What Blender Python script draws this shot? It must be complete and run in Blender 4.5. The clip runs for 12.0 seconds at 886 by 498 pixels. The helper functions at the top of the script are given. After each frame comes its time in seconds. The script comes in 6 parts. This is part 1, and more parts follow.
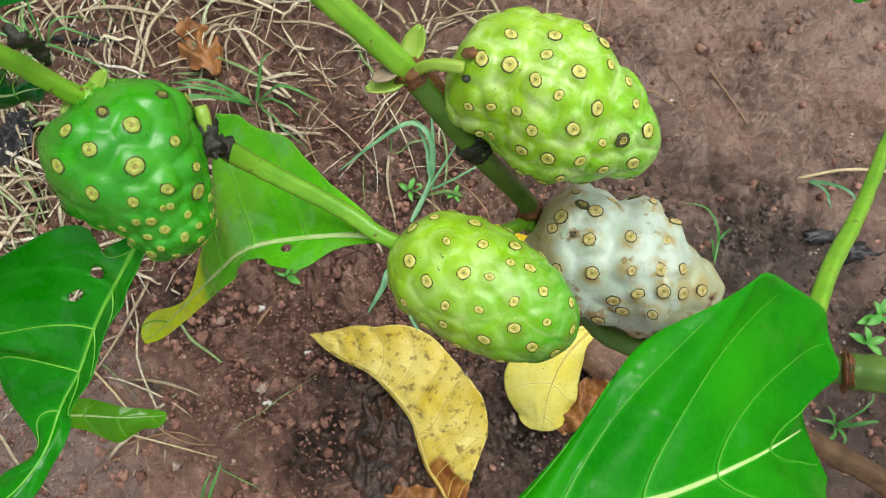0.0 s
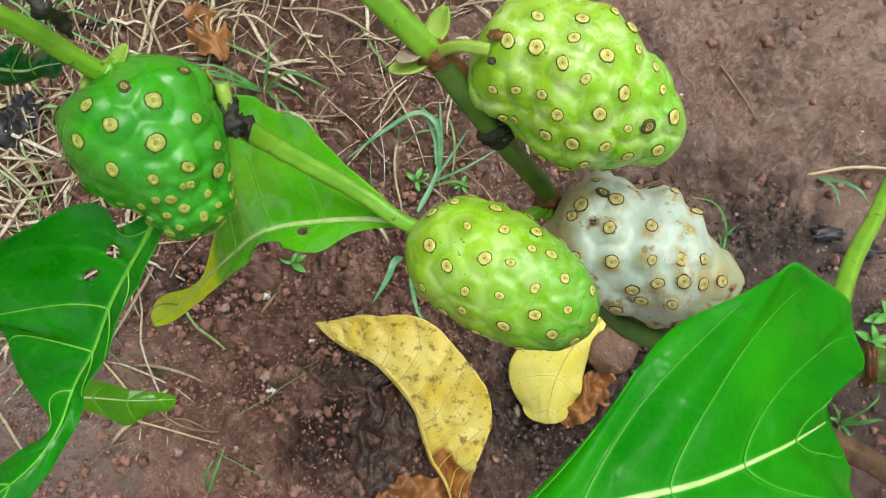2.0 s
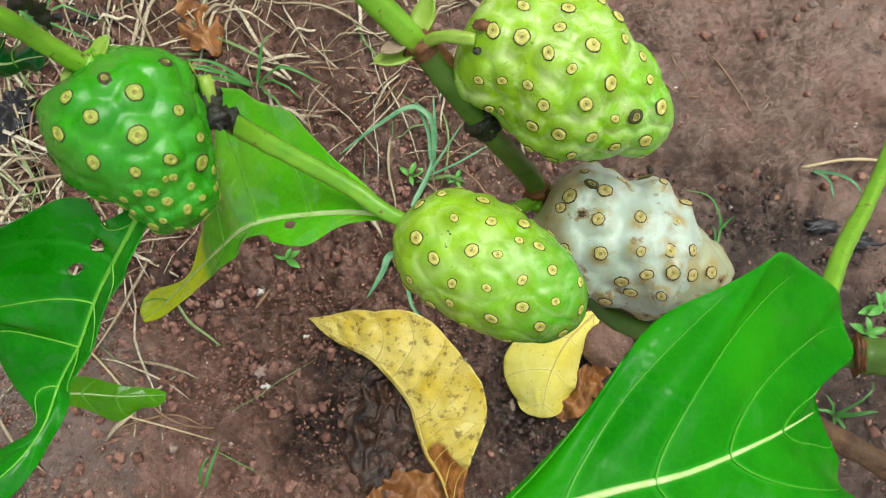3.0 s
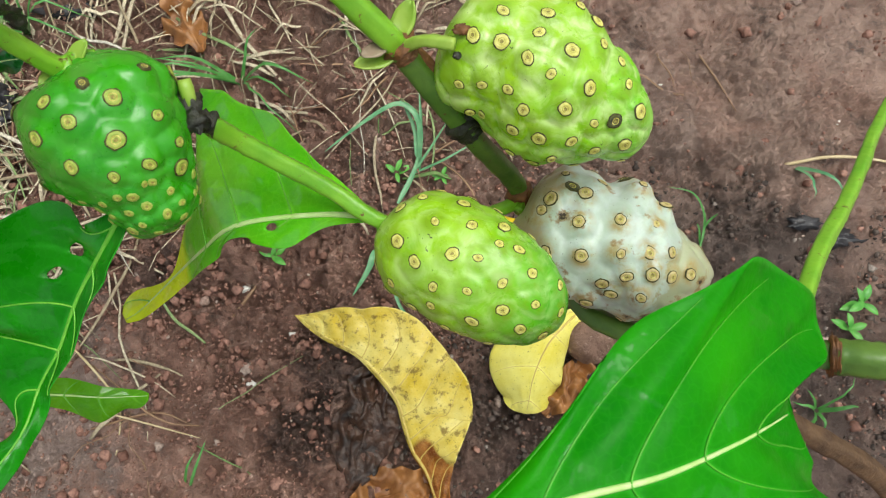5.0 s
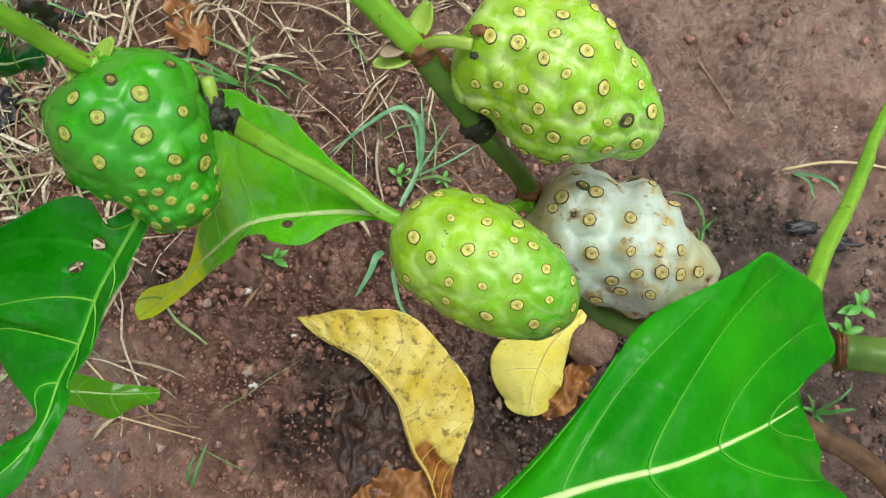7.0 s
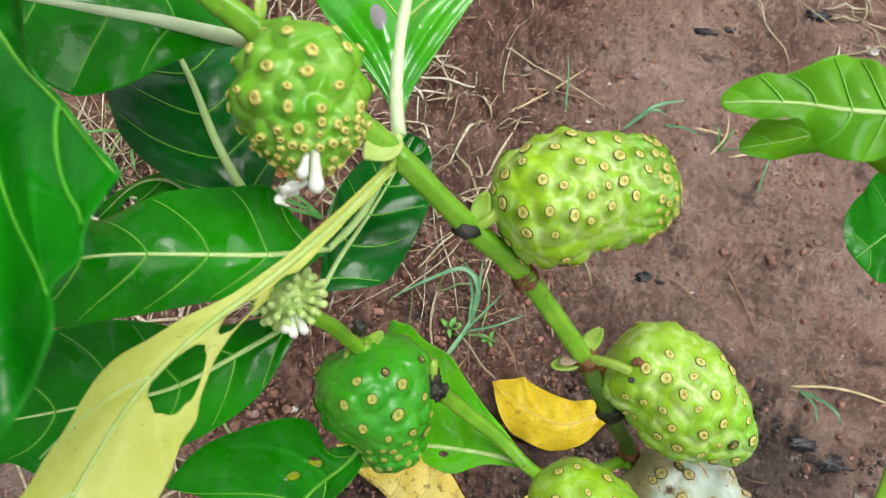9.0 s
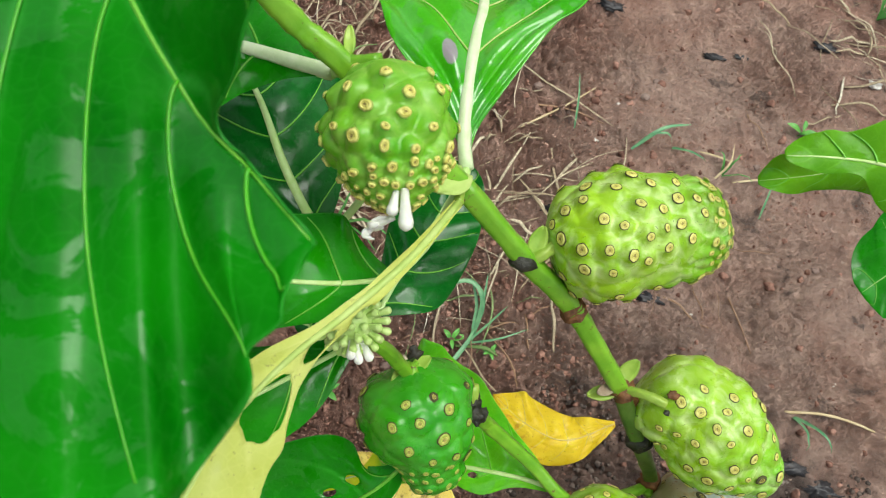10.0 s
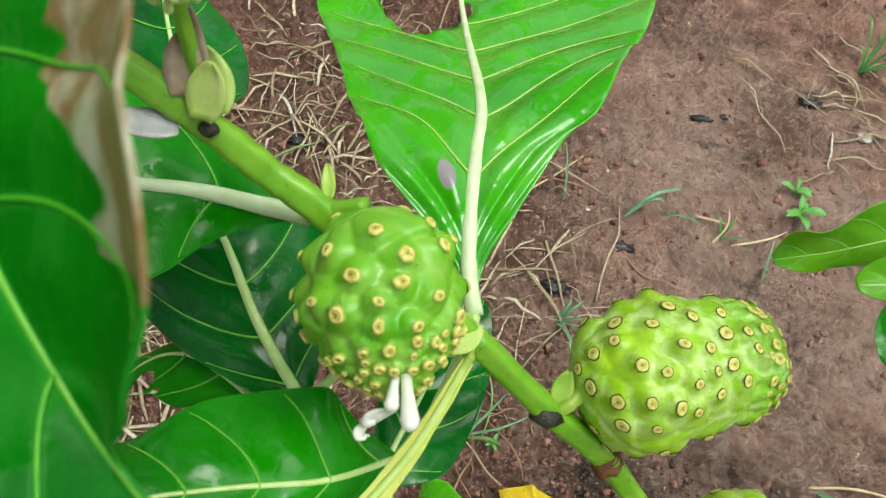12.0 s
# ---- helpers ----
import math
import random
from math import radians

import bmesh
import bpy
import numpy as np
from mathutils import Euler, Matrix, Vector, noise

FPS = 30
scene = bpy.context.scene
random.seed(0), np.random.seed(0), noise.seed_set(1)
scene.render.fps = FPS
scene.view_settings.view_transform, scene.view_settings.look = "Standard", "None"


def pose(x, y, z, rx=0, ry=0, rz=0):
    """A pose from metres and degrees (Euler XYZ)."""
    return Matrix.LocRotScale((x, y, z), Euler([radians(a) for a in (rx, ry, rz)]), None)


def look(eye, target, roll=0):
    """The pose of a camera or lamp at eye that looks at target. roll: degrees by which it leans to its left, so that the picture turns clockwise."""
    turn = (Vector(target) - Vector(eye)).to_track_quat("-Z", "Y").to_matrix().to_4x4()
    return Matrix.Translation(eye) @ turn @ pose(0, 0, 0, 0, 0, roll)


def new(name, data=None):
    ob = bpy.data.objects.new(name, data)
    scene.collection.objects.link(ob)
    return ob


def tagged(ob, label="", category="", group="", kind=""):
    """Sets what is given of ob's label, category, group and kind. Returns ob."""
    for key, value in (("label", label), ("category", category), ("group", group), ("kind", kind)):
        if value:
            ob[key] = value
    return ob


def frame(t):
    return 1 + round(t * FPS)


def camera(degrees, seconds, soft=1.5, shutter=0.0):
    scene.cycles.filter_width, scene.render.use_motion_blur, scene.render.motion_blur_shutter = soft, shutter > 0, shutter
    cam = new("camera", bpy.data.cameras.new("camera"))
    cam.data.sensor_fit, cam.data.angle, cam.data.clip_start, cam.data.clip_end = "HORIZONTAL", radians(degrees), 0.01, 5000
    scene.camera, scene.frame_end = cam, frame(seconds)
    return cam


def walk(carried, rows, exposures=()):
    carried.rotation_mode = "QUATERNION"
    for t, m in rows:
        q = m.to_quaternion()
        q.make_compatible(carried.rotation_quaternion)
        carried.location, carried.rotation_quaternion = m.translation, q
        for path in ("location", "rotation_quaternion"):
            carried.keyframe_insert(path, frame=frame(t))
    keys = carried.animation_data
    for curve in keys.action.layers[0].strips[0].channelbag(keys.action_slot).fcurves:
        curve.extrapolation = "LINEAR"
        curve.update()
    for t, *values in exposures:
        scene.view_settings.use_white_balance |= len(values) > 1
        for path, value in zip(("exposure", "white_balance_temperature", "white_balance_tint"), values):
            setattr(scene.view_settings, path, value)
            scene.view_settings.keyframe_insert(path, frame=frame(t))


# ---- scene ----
cam = camera(62.6, 12.0, soft=1.0, shutter=0.4)
cam.data.dof.use_dof, cam.data.dof.focus_distance, cam.data.dof.aperture_fstop = True, 0.42, 36.0
PATH = [
    (0, (0.169, -0.054, 0.857), (0.166, 0.431, -1.084), -3.3),
    (0.5, (0.169, -0.054, 0.855), (0.158, 0.426, -1.086), -4.0),
    (1, (0.166, -0.054, 0.851), (0.147, 0.415, -1.093), -4.5),
    (1.5, (0.163, -0.053, 0.854), (0.157, 0.417, -1.09), -2.6),
    (2, (0.161, -0.056, 0.853), (0.158, 0.411, -1.092), -2.3),
    (2.5, (0.162, -0.059, 0.852), (0.164, 0.412, -1.092), -2.1),
    (3, (0.165, -0.057, 0.851), (0.168, 0.398, -1.096), -1.9),
    (5, (0.168, -0.054, 0.853), (0.202, 0.384, -1.098), 2.0),
    (5.5, (0.164, -0.055, 0.853), (0.193, 0.395, -1.096), 1.5),
    (6, (0.164, -0.058, 0.853), (0.195, 0.385, -1.097), 1.7),
    (6.5, (0.162, -0.059, 0.854), (0.197, 0.39, -1.094), 2.1),
    (8.3, (0.117, -0.042, 0.917), (0.188, 0.46, -1.018), 9.5),
    (8.5, (0.096, -0.026, 0.936), (0.148, 0.542, -0.981), 9.8),
    (9, (0.065, -0.005, 0.961), (0.149, 0.681, -0.916), 15.5),
    (9.5, (0.039, 0.004, 0.963), (0.134, 0.704, -0.908), 19.1),
    (10, (0.032, -0.001, 0.967), (0.159, 0.698, -0.903), 21.4),
    (10.5, (0.034, 0.027, 0.968), (0.162, 0.782, -0.879), 20.7),
    (11, (0.033, 0.049, 0.949), (0.145, 0.851, -0.88), 18.3),
    (11.5, (0.028, 0.051, 0.942), (0.171, 0.907, -0.86), 19.1),
    (12, (0.023, 0.047, 0.934), (0.157, 0.895, -0.872), 17.2),
]
walk(cam, [(t, look(eye, target, roll)) for t, eye, target, roll in PATH], [(0, 0.14, 6450, 4), (6.7, 0.14, 6450, 4), (8.3, 0.12, 6450, 8), (9.3, 0.12, 6450, 7), (11, 0.1, 6600, 0), (12, 0.1, 6600, 0)])

# ---- light ----
world = bpy.data.worlds.new("overcast_sky")
scene.world = world
world.use_nodes = True
wn = world.node_tree.nodes
sky = wn.new("ShaderNodeTexSky")
sky.sky_type = "NISHITA"
sky.sun_disc = False
sky.sun_elevation, sky.sun_rotation = radians(74), radians(65)
sky.dust_density, sky.ozone_density = 4.0, 1.0
wn["Background"].inputs["Strength"].default_value = 0.15
cloud = wn.new("ShaderNodeHueSaturation")
cloud.inputs["Saturation"].default_value = 0.3
world.node_tree.links.new(sky.outputs["Color"], cloud.inputs["Color"])
world.node_tree.links.new(cloud.outputs["Color"], wn["Background"].inputs["Color"])
sun = new("sun", bpy.data.lights.new("sun", "SUN"))
sun.data.energy, sun.data.angle, sun.data.color = 1.9, radians(44), (1.0, 0.97, 0.92)
sun.matrix_world = look((0.66, 0.3, 2.6), (0, 0, 0))


# ---- materials ----
def nodes_of(name, rough=0.5, spec=0.5):
    m = bpy.data.materials.new(name)
    m.use_nodes = True
    nt = m.node_tree
    b = nt.nodes["Principled BSDF"]
    b.inputs["Roughness"].default_value = rough
    b.inputs["Specular IOR Level"].default_value = spec
    return m, nt, b


def noise_tex(nt, scale, detail=4.0, rough=0.55, coord="Object", warp=0.0):
    tc = nt.nodes.new("ShaderNodeTexCoord")
    n = nt.nodes.new("ShaderNodeTexNoise")
    n.inputs["Scale"].default_value = scale
    n.inputs["Detail"].default_value = detail
    n.inputs["Roughness"].default_value = rough
    n.inputs["Distortion"].default_value = warp
    nt.links.new(tc.outputs[coord], n.inputs["Vector"])
    return n.outputs["Fac"]


def ramp(nt, fac, stops):
    r = nt.nodes.new("ShaderNodeValToRGB")
    e = r.color_ramp.elements
    while len(e) < len(stops):
        e.new(0.5)
    for k, (p, c) in zip(e, stops):
        k.position = p
        k.color = (*c, 1) if len(c) == 3 else c
    nt.links.new(fac, r.inputs["Fac"])
    return r.outputs["Color"]


def mixed(nt, fac, a, b, mode="MIX"):
    m = nt.nodes.new("ShaderNodeMix")
    m.data_type, m.blend_type = "RGBA", mode
    for sock, v in ((m.inputs[0], fac), (m.inputs[6], a), (m.inputs[7], b)):
        if isinstance(v, (int, float)):
            sock.default_value = v
        elif isinstance(v, tuple):
            sock.default_value = (*v, 1)
        else:
            nt.links.new(v, sock)
    return m.outputs[2]


def grey(v):
    return (v, v, v)


def bumped(nt, b, height, strength=0.3, dist=0.001, before=None):
    n = nt.nodes.new("ShaderNodeBump")
    n.inputs["Strength"].default_value = strength
    n.inputs["Distance"].default_value = dist
    nt.links.new(height, n.inputs["Height"])
    if before is not None:
        nt.links.new(before, n.inputs["Normal"])
    nt.links.new(n.outputs["Normal"], b.inputs["Normal"])
    return n.outputs["Normal"]


def attr(nt, name):
    a = nt.nodes.new("ShaderNodeAttribute")
    a.attribute_name = name
    return a.outputs["Fac"]


def leaf_material(name, dark, light, blotch=None, blotch_at=0.48, rough=0.28, glow=0.25, spots=0.0, edge=None, film_weight=0.6, mottled=False, film_at=0.56, wettest=0.12, spec=0.2, coat_ior=1.6, coat_rough=0.1):
    """Waxy wet leaf: two greens, wet streaks in the gloss, fine cell relief, light shining through."""
    m, nt, b = nodes_of(name, rough, spec)
    big = noise_tex(nt, 26, 3)
    fine = noise_tex(nt, 420, 3)
    col = mixed(nt, ramp(nt, big, [(0.35, grey(0)), (0.68, grey(1))]), dark, light)
    col = mixed(nt, ramp(nt, fine, [(0.4, grey(0)), (0.75, grey(0.22))]), col, light)
    pale = attr(nt, "vein")
    col = mixed(nt, ramp(nt, pale, [(0.3, grey(0)), (1.0, grey(0.42))]), col, tuple(min(1, c * 1.7 + 0.05) for c in light))
    if blotch:
        col = mixed(nt, ramp(nt, noise_tex(nt, 95, 7, 0.7), [(blotch_at, grey(0)), (blotch_at + 0.08, grey(0.85))]), col, blotch)
    if spots:
        col = mixed(nt, ramp(nt, noise_tex(nt, 330, 5, 0.7), [(0.62, grey(0)), (0.68, grey(spots))]), col, (0.05, 0.025, 0.01))
    if edge:
        tone = mixed(nt, ramp(nt, noise_tex(nt, 55, 5, 0.65), [(0.42, grey(0)), (0.58, grey(1))]), edge, (edge[0] * 0.5, edge[1] * 0.32, edge[2] * 0.2))
        col = mixed(nt, ramp(nt, attr(nt, "dry"), [(0.4, grey(0)), (0.6, grey(1))]), col, tone if mottled else edge)
    cells = nt.nodes.new("ShaderNodeTexVoronoi")
    cells.feature = "DISTANCE_TO_EDGE"
    cells.inputs["Scale"].default_value = 260
    tc = nt.nodes.new("ShaderNodeTexCoord")
    nt.links.new(tc.outputs["Object"], cells.inputs["Vector"])
    net = ramp(nt, cells.outputs["Distance"], [(0.0, grey(1)), (0.09, grey(0))])
    thin = nt.nodes.new("ShaderNodeMath")
    thin.operation = "MULTIPLY"
    nt.links.new(net, thin.inputs[0])
    thin.inputs[1].default_value = 0.09
    col = mixed(nt, thin.outputs[0], col, tuple(min(1, c * 1.5 + 0.03) for c in light))
    nt.links.new(col, b.inputs["Base Color"])
    wet = ramp(nt, noise_tex(nt, 60, 5, 0.6, warp=0.4), [(0.42, grey(wettest)), (0.56, grey(rough + 0.12))])
    nt.links.new(wet, b.inputs["Roughness"])
    film = ramp(nt, noise_tex(nt, 42, 6, 0.62, warp=0.8), [(film_at, grey(0)), (film_at + 0.025, grey(film_weight))])
    nt.links.new(film, b.inputs["Coat Weight"])
    b.inputs["Coat Roughness"].default_value = coat_rough
    b.inputs["Coat IOR"].default_value = coat_ior
    n1 = bumped(nt, b, noise_tex(nt, 900, 3), 0.15, 0.0006)
    n2 = bumped(nt, b, cells.outputs["Distance"], 0.15, 0.001, n1)
    bumped(nt, b, noise_tex(nt, 90, 3), 0.2, 0.002, n2)
    if glow:
        t = nt.nodes.new("ShaderNodeBsdfTranslucent")
        nt.links.new(mixed(nt, 0.5, col, tuple(min(1, c * 1.6) for c in light)), t.inputs["Color"])
        s = nt.nodes.new("ShaderNodeMixShader")
        s.inputs[0].default_value = glow
        nt.links.new(b.outputs[0], s.inputs[1])
        nt.links.new(t.outputs[0], s.inputs[2])
        nt.links.new(s.outputs[0], nt.nodes["Material Output"].inputs["Surface"])
    return m


def plain_material(name, a, c, scale=120, rough=0.5, relief=0.3, dist=0.001, spots=None, spot_at=0.64, detail=5.0, sss=0.0):
    m, nt, b = nodes_of(name, rough)
    col = mixed(nt, ramp(nt, noise_tex(nt, scale, detail), [(0.32, grey(0)), (0.7, grey(1))]), a, c)
    if spots:
        col = mixed(nt, ramp(nt, noise_tex(nt, scale * 3.1, 5, 0.7), [(spot_at, grey(0)), (spot_at + 0.05, grey(1))]), col, spots)
    nt.links.new(col, b.inputs["Base Color"])
    if sss:
        b.inputs["Subsurface Weight"].default_value = sss
        b.inputs["Subsurface Radius"].default_value = (0.6, 0.8, 0.4)
        b.inputs["Subsurface Scale"].default_value = 0.006
    bumped(nt, b, noise_tex(nt, scale * 4, 4), relief, dist)
    return m


def fruit_material(name, body, body2, tip, seam, rough=0.24, sss=0.05, bruise=None, stain=None, halo=None, marble=0.6):
    """Waxy skin: pale marbling along the joints of the cells, greener towards the tip, small dark scratches."""
    m, nt, b = nodes_of(name, rough)
    col = mixed(nt, ramp(nt, noise_tex(nt, 45, 4, warp=0.6), [(0.35, grey(0)), (0.66, grey(1))]), body, body2)
    if tip:
        col = mixed(nt, ramp(nt, attr(nt, "along"), [(0.45, grey(0)), (0.95, grey(0.9))]), col, tip)
    both = nt.nodes.new("ShaderNodeMath")
    both.operation = "MULTIPLY"
    nt.links.new(ramp(nt, noise_tex(nt, 75, 5, 0.6, warp=1.5), [(0.42, grey(0)), (0.62, grey(1))]), both.inputs[0])
    nt.links.new(ramp(nt, attr(nt, "seam"), [(0.12, grey(0.1)), (0.75, grey(marble))]), both.inputs[1])
    col = mixed(nt, both.outputs[0], col, seam)
    if stain:
        lean = nt.nodes.new("ShaderNodeMath")
        lean.operation = "MULTIPLY_ADD"
        nt.links.new(noise_tex(nt, 60, 5, 0.65), lean.inputs[0])
        lean.inputs[1].default_value = 0.5
        nt.links.new(attr(nt, "along"), lean.inputs[2])
        col = mixed(nt, ramp(nt, lean.outputs[0], [(0.34, grey(0.7)), (0.46, grey(0))]), col, stain)
        col = mixed(nt, ramp(nt, lean.outputs[0], [(0.98, grey(0)), (1.2, grey(0.7))]), col, (0.36, 0.36, 0.17))
    if halo:
        ring = nt.nodes.new("ShaderNodeMath")
        ring.operation = "MULTIPLY"
        nt.links.new(ramp(nt, attr(nt, "near"), [(0.15, grey(0)), (0.6, grey(1))]), ring.inputs[0])
        nt.links.new(ramp(nt, noise_tex(nt, 110, 5, 0.65), [(0.42, grey(0)), (0.6, grey(0.85))]), ring.inputs[1])
        col = mixed(nt, ring.outputs[0], col, halo)
    if bruise:
        col = mixed(nt, ramp(nt, noise_tex(nt, 68, 5, 0.65), [(0.57, grey(0)), (0.62, grey(0.8))]), col, bruise)
        col = mixed(nt, ramp(nt, noise_tex(nt, 68, 5, 0.65), [(0.645, grey(0)), (0.67, grey(0.95))]), col, (0.03, 0.016, 0.012))
    col = mixed(nt, ramp(nt, noise_tex(nt, 480, 2, 0.5, warp=2.0), [(0.72, grey(0)), (0.75, grey(0.9))]), col, (0.03, 0.04, 0.01))
    nt.links.new(col, b.inputs["Base Color"])
    b.inputs["Subsurface Weight"].default_value = sss
    b.inputs["Subsurface Radius"].default_value = (0.6, 1.0, 0.3)
    b.inputs["Subsurface Scale"].default_value = 0.003
    nt.links.new(ramp(nt, noise_tex(nt, 90, 4), [(0.4, grey(rough)), (0.62, grey(rough + 0.16))]), b.inputs["Roughness"])
    n1 = bumped(nt, b, noise_tex(nt, 800, 3), 0.08, 0.0006)
    bumped(nt, b, noise_tex(nt, 110, 3), 0.14, 0.002, n1)
    return m


LEAF = leaf_material("green_leaf", (0.006, 0.17, 0.001), (0.018, 0.31, 0.002), film_at=0.54, coat_rough=0.16)
LEAF_BRIGHT = leaf_material("bright_green_leaf", (0.007, 0.235, 0.0005), (0.03, 0.37, 0.001), glow=0.3, film_weight=0.35, film_at=0.58, rough=0.36, wettest=0.3, spec=0.12)
LEAF_TOP = leaf_material("light_green_leaf", (0.05, 0.42, 0.005), (0.11, 0.56, 0.014), glow=0.35, rough=0.2, film_at=0.45, film_weight=1.0, edge=(0.4, 0.33, 0.38), coat_ior=1.9)
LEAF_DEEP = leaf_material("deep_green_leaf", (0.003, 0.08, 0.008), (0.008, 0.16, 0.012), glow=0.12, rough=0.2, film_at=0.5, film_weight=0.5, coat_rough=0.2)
LEAF_OLIVE = leaf_material("olive_leaf", (0.09, 0.34, 0.008), (0.18, 0.48, 0.015), glow=0.3, rough=0.4)
LEAF_EATEN = leaf_material("eaten_yellow_leaf", (0.54, 0.62, 0.09), (0.7, 0.77, 0.25), glow=0.3, rough=0.35, spots=0.5, film_weight=0.2)
LEAF_DRY_EDGE = leaf_material("green_leaf_with_dry_edge", (0.003, 0.13, 0.002), (0.009, 0.24, 0.003), edge=(0.52, 0.5, 0.36), mottled=True, glow=0.12, film_weight=0.5, film_at=0.52, coat_rough=0.3, wettest=0.4, spec=0.06)
LEAF_TURNING = leaf_material("turning_leaf", (0.09, 0.46, 0.008), (0.2, 0.6, 0.018), edge=(0.66, 0.76, 0.02), glow=0.15, film_at=0.52, film_weight=0.8, coat_ior=1.8)
FALLEN_YELLOW = leaf_material("fallen_yellow_leaf", (0.62, 0.44, 0.03), (0.74, 0.62, 0.18), blotch=(0.2, 0.12, 0.03), blotch_at=0.54, glow=0.1, rough=0.42, spots=0.8, edge=(0.36, 0.14, 0.03), mottled=True, film_weight=0.3)
FALLEN_PALE = leaf_material("fallen_pale_leaf", (0.7, 0.6, 0.08), (0.78, 0.72, 0.2), glow=0.1, rough=0.45, spots=0.7)
FALLEN_FRESH = leaf_material("fallen_fresh_yellow_leaf", (0.62, 0.42, 0.01), (0.74, 0.56, 0.03), glow=0.15, rough=0.4, spots=0.7, blotch=(0.5, 0.26, 0.02), blotch_at=0.57, film_weight=0.2)
ROTTEN = plain_material("rotten_leaf", (0.014, 0.009, 0.007), (0.1, 0.05, 0.03), 48, 0.3, 0.8, 0.004)
BROWN_LEAF = plain_material("brown_leaf", (0.2, 0.08, 0.025), (0.38, 0.17, 0.05), 45, 0.45, 0.4, 0.002, (0.08, 0.035, 0.015))
VEIN = plain_material("pale_vein", (0.11, 0.43, 0.02), (0.2, 0.52, 0.05), 200, 0.35, 0.1)
DIM_VEIN = plain_material("dim_green_vein", (0.05, 0.36, 0.008), (0.1, 0.44, 0.016), 200, 0.35, 0.1)
MIDRIB = plain_material("pale_midrib", (0.4, 0.63, 0.16), (0.58, 0.75, 0.33), 150, 0.35, 0.15)
WHITE_RIB = plain_material("whitish_midrib", (0.52, 0.66, 0.34), (0.7, 0.79, 0.54), 150, 0.35, 0.2, 0.001, (0.3, 0.36, 0.16), 0.66)
DRY_VEIN = plain_material("yellow_vein", (0.5, 0.36, 0.06), (0.62, 0.48, 0.14), 150, 0.5, 0.15)
STEM = plain_material("green_stem", (0.12, 0.34, 0.012), (0.23, 0.48, 0.03), 70, 0.35, 0.25, 0.001, (0.13, 0.09, 0.02), 0.62)
STEM_DARK = plain_material("dark_green_stem", (0.05, 0.12, 0.015), (0.12, 0.22, 0.03), 70, 0.4, 0.3, 0.001, (0.09, 0.06, 0.02), 0.62)
BARK = plain_material("brown_bark", (0.07, 0.036, 0.016), (0.16, 0.09, 0.042), 90, 0.7, 0.6, 0.002)
SCAR = plain_material("brown_scar", (0.09, 0.035, 0.012), (0.26, 0.11, 0.03), 220, 0.6, 0.6, 0.001)
CHAR = plain_material("blackened_scar", (0.008, 0.008, 0.006), (0.035, 0.035, 0.02), 260, 0.4, 0.7, 0.001)
BRACT = plain_material("bract", (0.2, 0.38, 0.03), (0.36, 0.5, 0.08), 90, 0.4, 0.2)
DRY_BRACT = plain_material("dry_bract", (0.24, 0.17, 0.11), (0.42, 0.34, 0.24), 130, 0.6, 0.4)
PALE_GREEN = plain_material("pale_green_bract", (0.36, 0.52, 0.1), (0.5, 0.62, 0.2), 110, 0.4, 0.2)
PALE_BRACT = plain_material("withered_pale_bract", (0.38, 0.38, 0.38), (0.6, 0.6, 0.62), 130, 0.5, 0.4)
FRUIT_LIGHT = fruit_material("light_green_skin", (0.26, 0.53, 0.008), (0.36, 0.6, 0.02), (0.12, 0.45, 0.004), (0.62, 0.76, 0.34), halo=(0.2, 0.36, 0.008), marble=0.65)
FRUIT_OVAL = fruit_material("light_oval_skin", (0.24, 0.5, 0.008), (0.33, 0.57, 0.02), (0.05, 0.38, 0.003), (0.58, 0.74, 0.32), halo=(0.2, 0.36, 0.008), marble=0.4)
FRUIT_YOUNG = fruit_material("young_green_skin", (0.09, 0.36, 0.005), (0.19, 0.47, 0.014), None, (0.34, 0.55, 0.12), 0.3, marble=0.5)
FRUIT_DARK = fruit_material("deep_green_skin", (0.016, 0.24, 0.002), (0.05, 0.35, 0.004), None, (0.09, 0.4, 0.05), 0.22, marble=0.45)
FRUIT_WHITE = fruit_material("white_skin", (0.39, 0.48, 0.38), (0.47, 0.56, 0.47), None, (0.56, 0.64, 0.58), 0.3, 0.2, (0.26, 0.15, 0.05), (0.44, 0.34, 0.14), (0.4, 0.28, 0.08))
# the eyes are scaled from a radius of one, so their grain is coarse
EYE_FLESH = plain_material("eye_flesh", (0.52, 0.5, 0.06), (0.74, 0.71, 0.24), 1.7, 0.45, 0.2, 0.1)
EYE_RIM = plain_material("eye_rim", (0.012, 0.007, 0.003), (0.11, 0.11, 0.012), 2.4, 0.6, 0.3, 0.1)
EYE_GREEN = plain_material("green_eye_rim", (0.24, 0.34, 0.04), (0.42, 0.52, 0.1), 1.3, 0.5, 0.3, 0.1)
EYE_PIT = plain_material("eye_pit", (0.12, 0.08, 0.015), (0.5, 0.45, 0.1), 2.6, 0.6, 0.3, 0.1)
EYE_GROOVE = plain_material("eye_groove", (0.34, 0.28, 0.04), (0.66, 0.62, 0.16), 3.4, 0.6, 0.3, 0.1)
EYE_TAN = plain_material("tan_eye_flesh", (0.42, 0.3, 0.1), (0.6, 0.52, 0.26), 2.0, 0.45, 0.2, 0.1)
EYE_OLIVE = plain_material("olive_eye_flesh", (0.22, 0.34, 0.025), (0.42, 0.48, 0.09), 2.2, 0.45, 0.2, 0.1)
